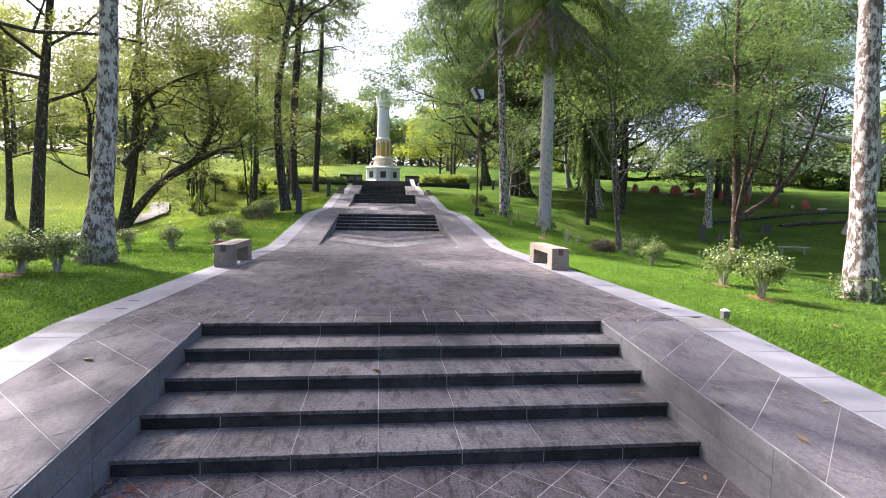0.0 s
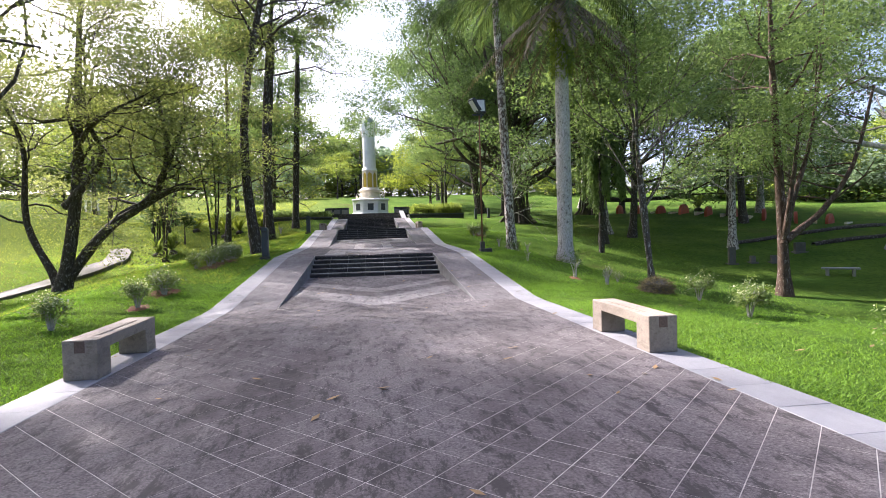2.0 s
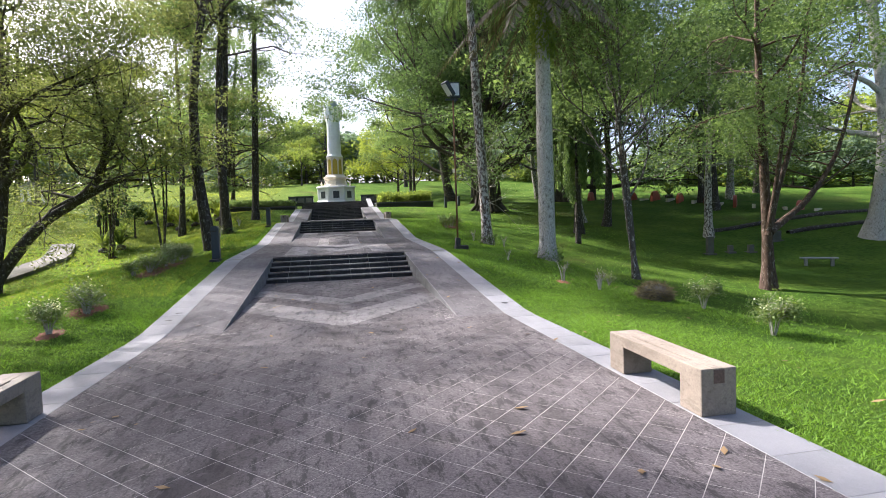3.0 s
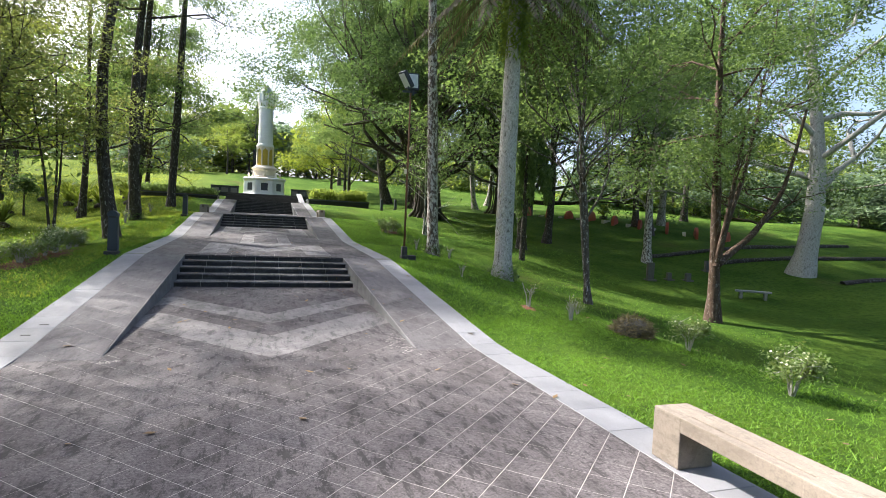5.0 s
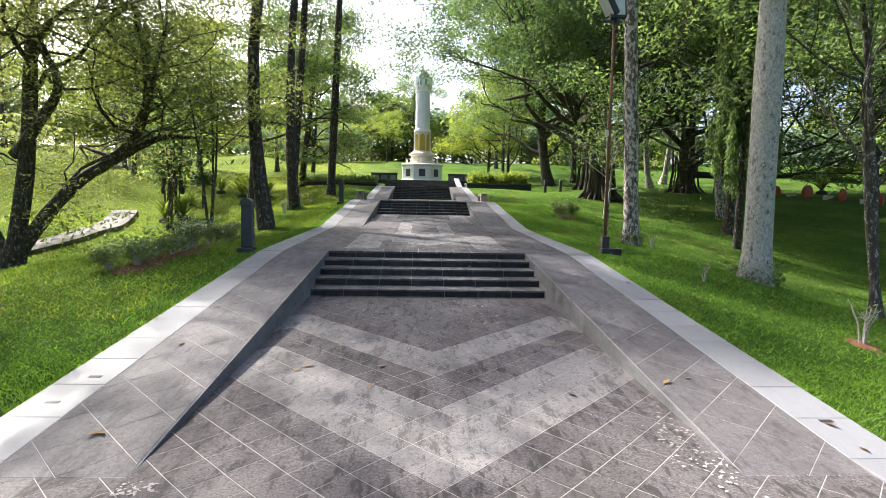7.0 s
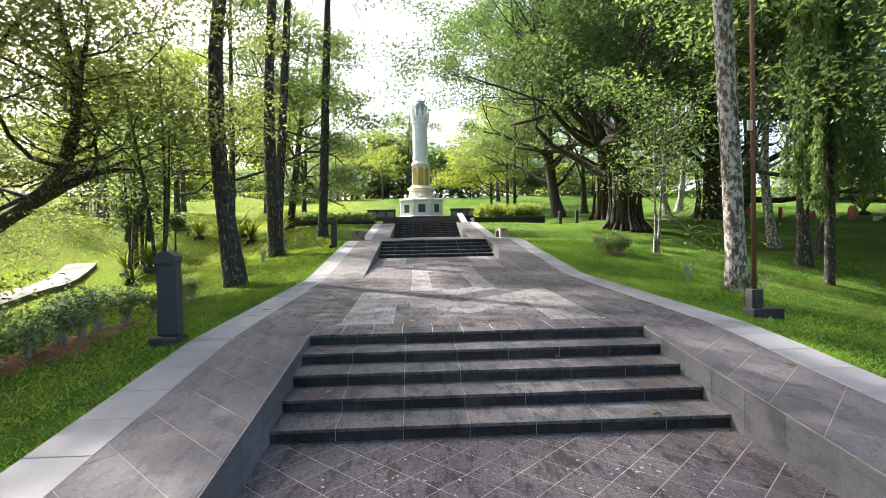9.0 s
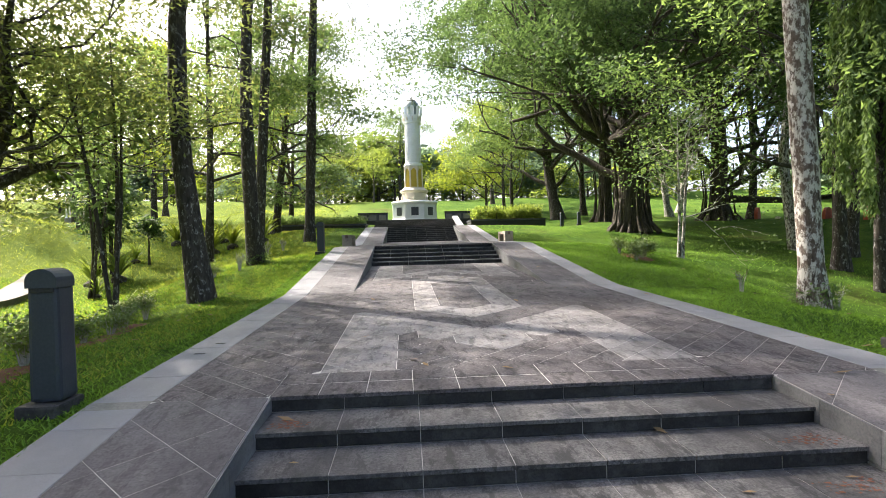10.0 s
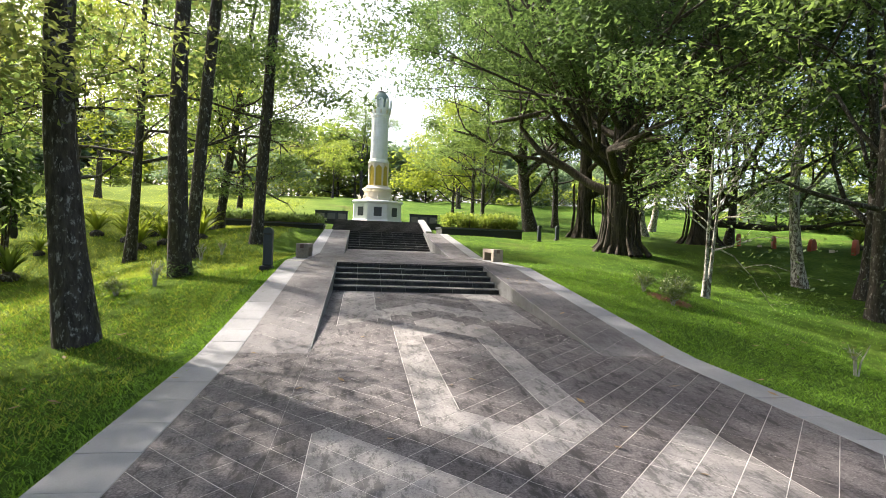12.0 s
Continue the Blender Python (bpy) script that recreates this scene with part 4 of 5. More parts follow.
def more(kind, x, y, s=1.0, turn=0.0, sz=1.0):
    copy_thing(park[kind], pose(x, y, terrain(x, y), 0, 0, turn) @ Matrix.Diagonal((s, s, s * sz, 1)))


for kind, x, y, s, turn in ((1, -21.2, 30.5, 0.8, 20), (1, -32, 26, 1.0, 90), (2, -17.0, 75, 0.9, 80), (1, -44, 34, 1.1, 130), (0, -46, 62, 1.1, 250), (0, -25, 58, 0.9, 200), (1, -31, 68, 1.0, 140), (0, 9.5, 73, 0.8, 120), (2, 9.0, 66, 0.75, 40),
                            (1, -24, 16, 0.95, 300), (0, -52, 44, 1.2, 170), (1, -28, 80, 1.2, 25), (1, -46, 72, 1.3, 75), (1, -50, 54, 1.2, 15),
                            (2, 14.5, 34, 0.95, 30), (3, 22.3, 32.5, 0.95, 90), (2, 18.6, 38.5, 1.05, 150), (3, 18, 41, 1.0, 210), (2, 30, 42, 1.15, 270), (2, 32, 46.5, 1.1, 15), (3, 36, 48, 1.3, 75),
                            (2, 28, 60, 1.3, 135), (3, 24, 66, 1.25, 195), (2, 17, 70, 1.2, 255), (2, 44, 54, 1.35, 45), (3, 40, 27, 1.1, 105), (2, 38, 18, 1.1, 165), (3, 28, 72, 1.3, 25), (2, 50, 34, 1.3, 85),
                            (1, -24, 6, 1.0, 60), (2, -18, -6, 1.1, 20), (2, 20, -6, 1.1, 70), (0, 11, 90, 1.0, 10), (0, -5.5, 98, 0.55, 260), (2, -1.5, 112, 1.15, 30), (1, -12, 114, 0.8, 80)):
    more(kind, x, y, s, turn)

# yellow-green tree right of the tower
tree(8.6, 80.0, 9.0, 0.18, B_DARK, L_YELLOW, 71, "yellow-green bushy tree behind the tower", clear=0.12, limbs=14, reach=3.6, count=16000, size=0.26, spread=0.7)

# ---- woods all round, far off; unseen behind the camera, added there for the light ----
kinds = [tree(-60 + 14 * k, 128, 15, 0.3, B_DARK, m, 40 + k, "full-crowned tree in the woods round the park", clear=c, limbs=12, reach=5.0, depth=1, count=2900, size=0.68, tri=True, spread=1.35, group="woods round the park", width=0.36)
         for k, (m, c) in enumerate(((L_HAZE, 0.12), (L_MID, 0.15), (L_LIGHT, 0.1), (L_HAZE, 0.05)))]
rng = random.Random(5)
for a in np.arange(-178, 182, 4.5):
    for row in range(2):
        if 33 < a < 50:
            continue
        if abs(a) > 75 and row:
            continue
        d = (76, 104)[row] + rng.uniform(-10, 10)
        w = radians(a + rng.uniform(-2, 2))
        x, y = d * math.sin(w), 34 + d * math.cos(w)
        if abs(x + 4) < 38 and y > 90:
            continue
        s = rng.uniform(0.7, 1.25) * (0.8 if abs(a) < 14 else 1.0)
        copy_thing(kinds[rng.randrange(4)], pose(x, y, terrain(x, y) - 0.3, 0, 0, rng.uniform(0, 360)) @ Matrix.Diagonal((s, s, s * rng.uniform(0.85, 1.1), 1)))

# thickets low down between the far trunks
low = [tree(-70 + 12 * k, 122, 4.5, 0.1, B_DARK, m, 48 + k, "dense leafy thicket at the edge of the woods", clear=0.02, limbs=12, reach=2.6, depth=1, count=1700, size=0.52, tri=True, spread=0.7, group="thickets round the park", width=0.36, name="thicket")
       for k, m in enumerate((L_HAZE, L_LIGHT))]
for a in np.arange(-100, 100, 3.0):
    d = rng.uniform(66, 74)
    w = radians(a + rng.uniform(-1, 1))
    x, y = d * math.sin(w), 34 + d * math.cos(w)
    if abs(x) < 12 and y > 60 or 33 < a < 42 or -75 < a < -8 and int(a) % 2:
        continue
    s = rng.uniform(0.7, 1.3)
    copy_thing(low[rng.randrange(2)], pose(x, y, terrain(x, y) - 0.2, 0, 0, rng.uniform(0, 360)) @ Matrix.Diagonal((s * 1.3, s * 1.3, s, 1)))

for i in range(28):
    x, y, s = -60 + 4.1 * i + rng.uniform(-1.5, 1.5), rng.uniform(112, 135), rng.uniform(1.2, 2.6)
    copy_thing(low[rng.randrange(2)], pose(x, y, terrain(x, y) - 0.3, 0, 0, rng.uniform(0, 360)) @ Matrix.Diagonal((s * 1.2, s * 1.2, s, 1)))

# ---- benches ----
def bench(x, y, z, turn=0.0, mat_=None):
    m = mat_ or M_CONC
    root = empty("bench", x, y, z, "weathered pinkish concrete bench with slatted top and block feet", "bench", "benches beside the way")
    root.matrix_world = pose(x, y, z, 0, 0, turn)
    L, Wd, Hh, B = 0.82, 0.165, 0.41, 0.31
    for s in (-1, 1):
        bm = bmesh.new()
        y0, y1 = sorted((s * L, s * (L - B)))
        box(-Wd, Wd, y0, y1, 0, Hh, 0.012, bm)
        leg = part("leg", bm, m, root)
        bm = box(-0.05, 0.05, -0.012, 0.012, Hh - 0.13, Hh - 0.012, 0.003)
        bm.transform(pose(0, s * (L - 0.008), 0))
        part("slat_end", bm, M_ROOF, leg, "dark end of the middle slat")
    for i, xx in enumerate((-0.112, 0.0, 0.112)):
        part("slat", box(xx - 0.05, xx + 0.05, -L + B - 0.01 if i != 1 else -L + 0.02, L - B + 0.01 if i != 1 else L - 0.02, Hh - 0.12, Hh + (0.003 if i == 1 else -0.002), 0.008), m, root)
    return root


bench(-3.09, 7.42, along(7.42, SIDE) + 0.004, 1.5)
bench(3.07, 7.18, along(7.18, SIDE) + 0.004, -1.0)
bench(-3.05, 36.2, along(36.2, SIDE) + 0.006, 0)
bench(3.15, 37.8, along(37.8, SIDE) + 0.004, 0)


# ---- bollards ----
def bollard(x, y, h=0.98):
    z = terrain(x, y) - 0.06
    root = empty("bollard", x, y, z, "dark blue-grey bollard light with a domed top on a stone block", "bollard", "bollards beside the way")
    part("base_block", box(-0.17, 0.13, -0.2, 0.16, -0.2, 0.135, 0.025), M_RISER, root, "rough weathered stone block")
    bm = box(-0.112, 0.112, -0.112, 0.112, 0.14, h, 0.03)
    for v in bm.verts:
        k = 1.0 - 0.06 * (v.co.z - 0.16) / (h - 0.16)
        v.co.x *= k
        v.co.y *= k
    part("post", bm, M_BOLL, root)
    hood = bmesh.new()
    prof = [(-0.112, -0.02), (-0.112, 0.03)] + [(-0.112 * math.cos(a), 0.03 + 0.09 * math.sin(a)) for a in np.linspace(0, math.pi, 11)] + [(0.112, -0.02)]
    fr = [hood.verts.new((a, -0.12, h + b)) for a, b in prof]
    bk = [hood.verts.new((a, 0.105, h + b)) for a, b in prof]
    hood.faces.new(fr)
    hood.faces.new(bk[::-1])
    for j in range(len(prof)):
        hood.faces.new((fr[j], bk[j], bk[(j + 1) % len(prof)], fr[(j + 1) % len(prof)]))
    bmesh.ops.remove_doubles(hood, verts=hood.verts[:], dist=0.001)
    bmesh.ops.recalc_face_normals(hood, faces=hood.faces[:])
    hd = part("hood", hood, M_BOLL, root)
    part("lens", box(-0.085, 0.085, -0.116, -0.104, h - 0.055, h - 0.02, 0.003), M_BLACK, hd, "dark lamp slot under the hood")
    return root


for x, y, h in ((-3.6, 19.65, 1.0), (-3.62, 33.1, 0.95), (10.2, 54.1, 1.0), (-11.4, 62.0, 0.9), (11.6, 54.6, 0.9)):
    bollard(x, y, h)


# ---- lamp post ----
LAMP = 5.0


def lamp_post(x, y):
    z = terrain(x, y)
    root = empty("lamp_post", x, y, z, "rusty brown lamp post with two floodlights on a concrete foot", "lamp post")
    part("footing", box(-0.1, 0.34, -0.14, 0.14, -0.3, 0.12, 0.02), M_RISER, root, "dark concrete footing")
    part("pedestal", box(-0.08, 0.08, -0.08, 0.08, 0.05, 0.38, 0.012), M_RISER, root, "dark square pedestal")
    part("pole", lathe([(0.032, 0.36), (0.032, 2.9), (0.031, 2.95), (0.026, LAMP)], 14), M_RUST, root, smooth=True)
    part("junction_box", box(-0.1, -0.03, -0.05, -0.02, 2.55, 2.69, 0.006), M_CREAM, root, "small cream junction box")
    part("cross_arm", box(-0.25, 0.18, -0.03, 0.03, LAMP - 0.06, LAMP, 0.008), M_BOLL, root)
    for sx, tilt, yaw in ((0.06, -12, 5), (-0.2, 35, 70)):
        f = empty("floodlight")
        f.parent = root
        f.matrix_local = pose(sx, -0.06, LAMP + 0.28, tilt, 0, -yaw) @ Matrix.Diagonal((0.95, 0.95, 1, 1))
        part("housing", box(-0.18, 0.18, -0.02, 0.12, -0.26, 0.26, 0.03), M_BOLL, f)
        part("glass", box(-0.14, 0.14, -0.032, -0.02, -0.21, 0.21, 0.006), M_LAMPGLASS, f, "pale lamp glass")
        part("bracket", box(-0.03, 0.03, 0.02, 0.07, -0.42, -0.2, 0.006), M_BOLL, f)


def glossy(name, col, rough, metal=0.0):
    m, n, l, b = mat(name, rough, metal, 0.5)
    c = ramp(n, l, tex(n, l, 9, 6, 0.7), (0.3, tuple(v * 0.75 for v in col)), (0.7, col))
    l.new(c, b.inputs["Base Color"])
    return m


M_RUST = glossy("rusty_paint", (0.17, 0.075, 0.04), 0.75)
M_LAMPGLASS = glossy("lamp_glass", (0.62, 0.64, 0.64), 0.12)
lamp_post(3.92, 20.45)


# ---- shrubs ----
def shrub(x, y, h, w, seed, label, leaf_m, count=1100, size=0.06, flowers=0, bare=0.0, group="shrubs on the lawn"):
    rng = np.random.default_rng(seed)
    root = empty("shrub", x, y, terrain(x, y), label, "shrub", group)
    V, F, tips = [], [], []
    for i in range(11):
        a, q = rng.uniform(0, math.tau), rng.uniform(0.3, 1.0)
        e = Vector((math.cos(a) * w * q, math.sin(a) * w * q, h * rng.uniform(0.62, 0.98)))
        mid = Vector((e.x * 0.35, e.y * 0.35, e.z * 0.5))
        tube(V, F, [(0.02 * math.cos(a), 0.02 * math.sin(a), -0.05), tuple(mid), tuple(e)], [0.014, 0.009, 0.004], 5)
        for t in (0.55, 0.8, 1.0):
            tips.append(tuple(mid.lerp(e, t)))
        for _ in range(2):
            s = mid.lerp(e, rng.uniform(0.2, 0.8))
            g = s + Vector(rng.normal(0, 0.35, 3)) * w + Vector((0, 0, 0.1 * h))
            tube(V, F, [tuple(s), tuple(g)], [0.006, 0.003], 4)
            tips.append(tuple(g))
    mesh_ob("branchwork", V, F, B_GREY, root)
    if count:
        v, f = leaves(rng, tips, w * 0.24, count, size, 0.1, 0.3, 0.8)
        mesh_ob("foliage", v, f, leaf_m, root)
    if flowers:
        top = [t for t in tips if t[2] > h * 0.6]
        v, f = leaves(rng, top, w * 0.22, flowers, 0.035, -0.5, 0.5, 0.6)
        mesh_ob("blossom", v + np.array([0, 0, 0.05]), f, L_FLOWER, root, "small white flowers")
    return root


def soil(x, y, r, seed):
    """A ragged patch of bare red earth lying on the lawn."""
    rng = np.random.default_rng(seed)
    n = 18
    V, F = [(x, y, terrain(x, y) + 0.03)], []
    for k, q in enumerate((0.6, 1.0)):
        for i in range(n):
            a = math.tau * i / n
            rr = r * q * rng.uniform(0.8, 1.2)
            px, py = x + rr * math.cos(a) * 0.7, y + rr * math.sin(a) * 1.3
            V.append((px, py, terrain(px, py) + (0.022 if k == 0 else -0.01)))
    for i in range(n):
        F.append((0, 1 + i, 1 + (i + 1) % n))
        F.append((1 + i, 1 + n + i, 1 + n + (i + 1) % n, 1 + (i + 1) % n))
    tagged(mesh_ob("soil_patch", V, F, M_SOIL, smooth=True), "patch of bare reddish earth under shrubs", "soil", kind="stuff")


pale = "small round shrub with pale green leaves and white blossom"
green = "low shrub with small grey-green leaves"
twig = "nearly bare young shrub with thin grey twigs"
S1 = shrub(-5.75, 4.5, 0.55, 0.30, 81, pale, L_SHRUB, 1000, 0.055, 200)
S2 = shrub(-4.95, 18.0, 0.42, 0.30, 82, green, L_SHRUB, 900, 0.055, 30)
S3 = shrub(5.9, 26.2, 0.5, 0.16, 83, twig, L_OLIVE, 60, 0.05)
S4 = shrub(6.2, 6.2, 0.7, 0.36, 84, pale, L_SHRUB, 1600, 0.06, 120)
for src, x, y, s in ((S1, -5.6, 5.25, 1.0), (S1, -5.3, 5.6, 1.1), (S1, -5.95, 9.6, 0.8), (S1, -5.2, 10.1, 0.95), (S1, -4.8, 12.4, 0.95), (S2, -4.75, 13.7, 1.1), (S2, -4.95, 14.3, 1.0), (S4, 5.75, 4.5, 1.0), (S4, 7.3, 12.4, 0.8), (S4, 6.6, 9.75, 0.85),
                     (S2, 6.5, 14.9, 0.6), (S2, -5.2, 17.6, 0.95), (S2, -5.0, 18.6, 1.0), (S2, -4.85, 19.1, 0.95), (S1, -4.8, 19.6, 0.9), (S1, -4.95, 20.2, 1.0), (S1, -5.2, 21.0, 1.0), (S1, -5.1, 21.6, 0.95), (S2, -5.6, 23.6, 0.9),
                     (S2, -5.75, 24.6, 0.85), (S1, -6.0, 25.6, 0.85), (S1, -6.1, 26.6, 0.9), (S2, -6.45, 31.6, 0.8), (S3, -6.0, 32.5, 1.2), (S3, -6.5, 38.0, 1.2), (S3, -6.1, 39.0, 1.1), (S3, 5.3, 14.9, 1.1), (S3, 5.85, 14.1, 1.0), (S3, 6.9, 24.9, 1.0),
                     (S2, 5.5, 30.4, 1.1), (S2, 5.9, 31.0, 1.2), (S2, 6.3, 31.7, 1.1), (S2, 5.6, 31.9, 1.0), (S3, 4.9, 18.0, 0.7)):
    copy_thing(src, pose(x, y, terrain(x, y), 0, 0, (x * 77 + y * 131) % 360) @ Matrix.Diagonal((s, s, s, 1)))
for i, (x, y, r) in enumerate(((-4.9, 17.9, 0.5), (-4.95, 18.7, 0.55), (-4.85, 19.5, 0.6), (-4.95, 20.4, 0.6), (-5.1, 21.3, 0.6), (-5.5, 23.6, 0.5), (-5.7, 24.6, 0.5), (-5.95, 25.7, 0.5), (-4.85, 14.0, 0.5), (-4.8, 12.4, 0.32), (5.75, 4.5, 0.3), (6.2, 6.2, 0.28), (-5.7, 5.0, 0.3), (5.3, 14.9, 0.22), (5.9, 31.2, 0.7))):
    soil(x, y, r, 300 + i)


# ---- nest ferns, small palms ----
def rosette(x, y, h, seed, label, leaf_m, blades=26, broad=0.07, stump=0.22, group="nest ferns on the lawn"):
    rng = np.random.default_rng(seed)
    root = empty("nest_fern", x, y, terrain(x, y), label, "fern", group)
    part("stump", lathe([(0.3, -0.1), (0.32, stump * 0.6), (0.2, stump), (0.06, stump + 0.08)], 12), B_DARK, root, "dark root stump", True)
    V, F = [], []
    for i in range(blades):
        a = i * 2.4 + rng.uniform(-0.2, 0.2)
        e0 = rng.uniform(0.75, 1.4)
        p, ln = Vector((0, 0, stump)), h * rng.uniform(0.8, 1.2)
        s = Vector((-math.sin(a), math.cos(a), 0))
        o = len(V)
        for k in range(6):
            t = k / 5
            e = e0 - 1.1 * t * t
            wd = broad * math.sin(math.pi * min(0.96, 0.12 + 0.8 * t)) ** 0.8
            V += [tuple(p - s * wd), tuple(p + Vector((0, 0, -0.25 * wd))), tuple(p + s * wd)]
            p = p + Vector((math.cos(a) * math.cos(e), math.sin(a) * math.cos(e), math.sin(e))) * ln / 5
        for k in range(5):
            q = o + 3 * k
            F += [(q, q + 1, q + 4, q + 3), (q + 1, q + 2, q + 5, q + 4)]
    mesh_ob("fronds", V, F, leaf_m, root)
    return root


R1 = rosette(-14.4, 48.9, 1.25, 91, "bright yellow-green nest fern on a dark stump", L_YELLOW, 34)
R2 = rosette(-14.2, 39.6, 1.2, 92, "green nest fern on a dark stump", L_LIGHT, 30)
for src, x, y, s in ((R1, -12.6, 47.9, 1.0), (R1, -11.3, 45.8, 1.15), (R1, -10.4, 46.4, 1.0), (R1, -13.2, 50.2, 1.0), (R1, -8.6, 45.8, 0.9), (R2, -11.9, 49.4, 1.1), (R1, -9.6, 50.4, 1.0), (R2, -13.6, 40.6, 1.0), (R2, -12.9, 37.5, 0.55), (R2, -14.7, 44.5, 0.7), (R2, 33.0, 53.0, 1.3)):
    copy_thing(src, pose(x, y, terrain(x, y), 0, 0, (x * 91) % 360) @ Matrix.Diagonal((s, s, s, 1)))
tree(-13.8, 44.0, 2.3, 0.06, B_DARK, L_DEEP, 93, "small round-headed tree with a thin dark stem", clear=0.62, limbs=7, reach=0.5, depth=1, count=900, size=0.2, spread=0.25, name="small_tree")


def stems(x, y, n, h, seed, label, leaf_m, count, spread=0.4, pots=0, lean=0.12):
    """A clump of thin upright stems."""
    rng = np.random.default_rng(seed)
    root = empty("stem_clump", x, y, terrain(x, y), label, "plant clump")
    tips = []
    for i in range(n):
        V, F = [], []
        a, q = rng.uniform(0, math.tau), rng.uniform(0.1, spread)
        lx, ly = rng.normal(0, lean, 2) * h
        b = Vector((q * math.cos(a), q * math.sin(a), -0.1))
        hh = h * rng.uniform(0.75, 1.15)
        e = b + Vector((lx, ly, hh))
        tube(V, F, [tuple(b), tuple(b.lerp(e, 0.5) + Vector((0.08, 0, 0))), tuple(e)], [0.05, 0.04, 0.02], 7, i)
        mesh_ob("stem", V, F, B_DARK, root, smooth=True)
        tips += [tuple(b.lerp(e, t)) for t in (0.6, 0.75, 0.9, 1.0)]
    v, f = leaves(rng, tips, 0.55, count, 0.24, 0.5, 0.22, 0.8)
    mesh_ob("foliage", v, f, leaf_m, root)
    for i in range(pots):
        a = math.tau * i / pots
        part("hanging_pot", lathe([(0.02, 0.5), (0.1, 0.42), (0.13, 0.15), (0.08, 0.0)], 10, at=(0.55 * math.cos(a), 0.55 * math.sin(a), 1.2 + 0.5 * (i % 3))), M_BLACK, root, "dark hanging flower pot")
    return root


stems(-14.6, 41.6, 8, 4.6, 94, "clump of dark stems hung with black pots", L_DEEP, 3600, 0.5, 6, 0.05)
stems(-12.95, 37.4, 4, 7.5, 95, "clump of thin bamboo-like stems", L_MID, 700, 0.2, 0, 0.08)
stems(-7.5, 28.3, 3, 5.5, 96, "thin leaning stems beside the dark tree", L_MID, 500, 0.2, 0, 0.08)


# ---- hedge on the planters ----
def hedge(x0, x1, y, d, z, h, seed, label, leaf_m, n=7000):
    rng = np.random.default_rng(seed)
    root = empty("hedge", (x0 + x1) / 2, y, z, label, "hedge")
    c = np.stack([rng.uniform(x0 - root.location.x, x1 - root.location.x, 160), rng.uniform(-d, d, 160), rng.uniform(0.05, h, 160)], 1)
    v, f = leaves(rng, c, 0.16, n, 0.17, -0.6, 0.22, 0.9)
    mesh_ob("foliage", v, f, leaf_m, root)
    V, F = [], []
    for q in c[::4]:
        tube(V, F, [(q[0], q[1], -0.1), tuple(q)], [0.015, 0.006], 4)
    mesh_ob("branchwork", V, F, B_DARK, root)


hedge(3.9, 8.8, 55.2, 0.9, 3.97, 0.75, 97, "bright green leafy hedge in the stone planter", L_LIGHT, 9000)
hedge(-7.2, -3.9, 55.0, 0.7, 3.87, 0.35, 98, "low green plants in the stone planter", L_MID, 4000)
hedge(-11.3, -7.8, 58.0, 0.7, 4.02, 0.45, 99, "low green shrubs in the stone planter", L_MID, 4500)


# ---- side walk over the lawn ----
def side_walk():
    mids = [(-26.0, 18.5), (-21.5, 21.5), (-18.0, 24.5), (-15.8, 28.0), (-15.0, 31.5), (-15.3, 35.5), (-16.3, 39.0), (-17.6, 42.5), (-18.6, 44.5)]
    fine = []
    for j in range(1, len(mids) - 2):
        a, b, c, d = (Vector(q) for q in mids[j - 1:j + 3])
        for t in (0, 0.25, 0.5, 0.75):
            p = 0.5 * (2 * b + (c - a) * t + (2 * a - 5 * b + 4 * c - d) * t * t + (3 * b - a - 3 * c + d) * t ** 3)
            fine.append((p.x, p.y))
    bm, prevr = bmesh.new(), None
    for i, (x, y) in enumerate(fine[:-1]):
        dx, dy = fine[i + 1][0] - x, fine[i + 1][1] - y
        k = math.hypot(dx, dy)
        nx_, ny_ = -dy / k * 0.62, dx / k * 0.62
        zz = max(terrain(x, y), terrain(x + nx_, y + ny_), terrain(x - nx_, y - ny_)) + 0.10
        r = [bm.verts.new((x + nx_ * s, y + ny_ * s, zz - d)) for s, d in ((1, 0), (-1, 0), (-1, 0.8), (1, 0.8))]
        if prevr:
            for j in range(4):
                bm.faces.new((prevr[j], prevr[(j + 1) % 4], r[(j + 1) % 4], r[j]))
        prevr = r
    bmesh.ops.recalc_face_normals(bm, faces=bm.faces[:])
    tagged(part("pavement", bm, M_OLDC), "narrow raised concrete footpath winding over the lawn", "footpath", kind="structure")


side_walk()


# ---- red grave mounds, headstones, stone seat on the shaded lawn ----
def grave(x, y, turn, s=1.0):
    z = terrain(x, y)
    root = empty("grave", x, y, z, "grave with a rounded red-painted wall and low grass mound", "grave", "red graves")
    root.matrix_world = pose(x, y, z, 0, 0, turn) @ Matrix.Diagonal((s, s, s, 1))
    bm = bmesh.new()
    prof = [(-1.1, -0.3)] + [(-1.1 * math.cos(a), 0.15 + 0.75 * math.sin(a)) for a in np.linspace(0, math.pi, 13)] + [(1.1, -0.3)]
    fr = [bm.verts.new((a, -0.12, b)) for a, b in prof]
    bk = [bm.verts.new((a, 0.12, b)) for a, b in prof]
    bm.faces.new(fr)
    bm.faces.new(bk[::-1])
    for j in range(len(prof)):
        bm.faces.new((fr[j], bk[j], bk[(j + 1) % len(prof)], fr[(j + 1) % len(prof)]))
    bmesh.ops.recalc_face_normals(bm, faces=bm.faces[:])
    part("back_wall", bm, M_RED, root)
    part("step", box(-1.0, 1.0, -1.5, -1.25, -0.3, 0.1, 0.02), M_CREAM, root)


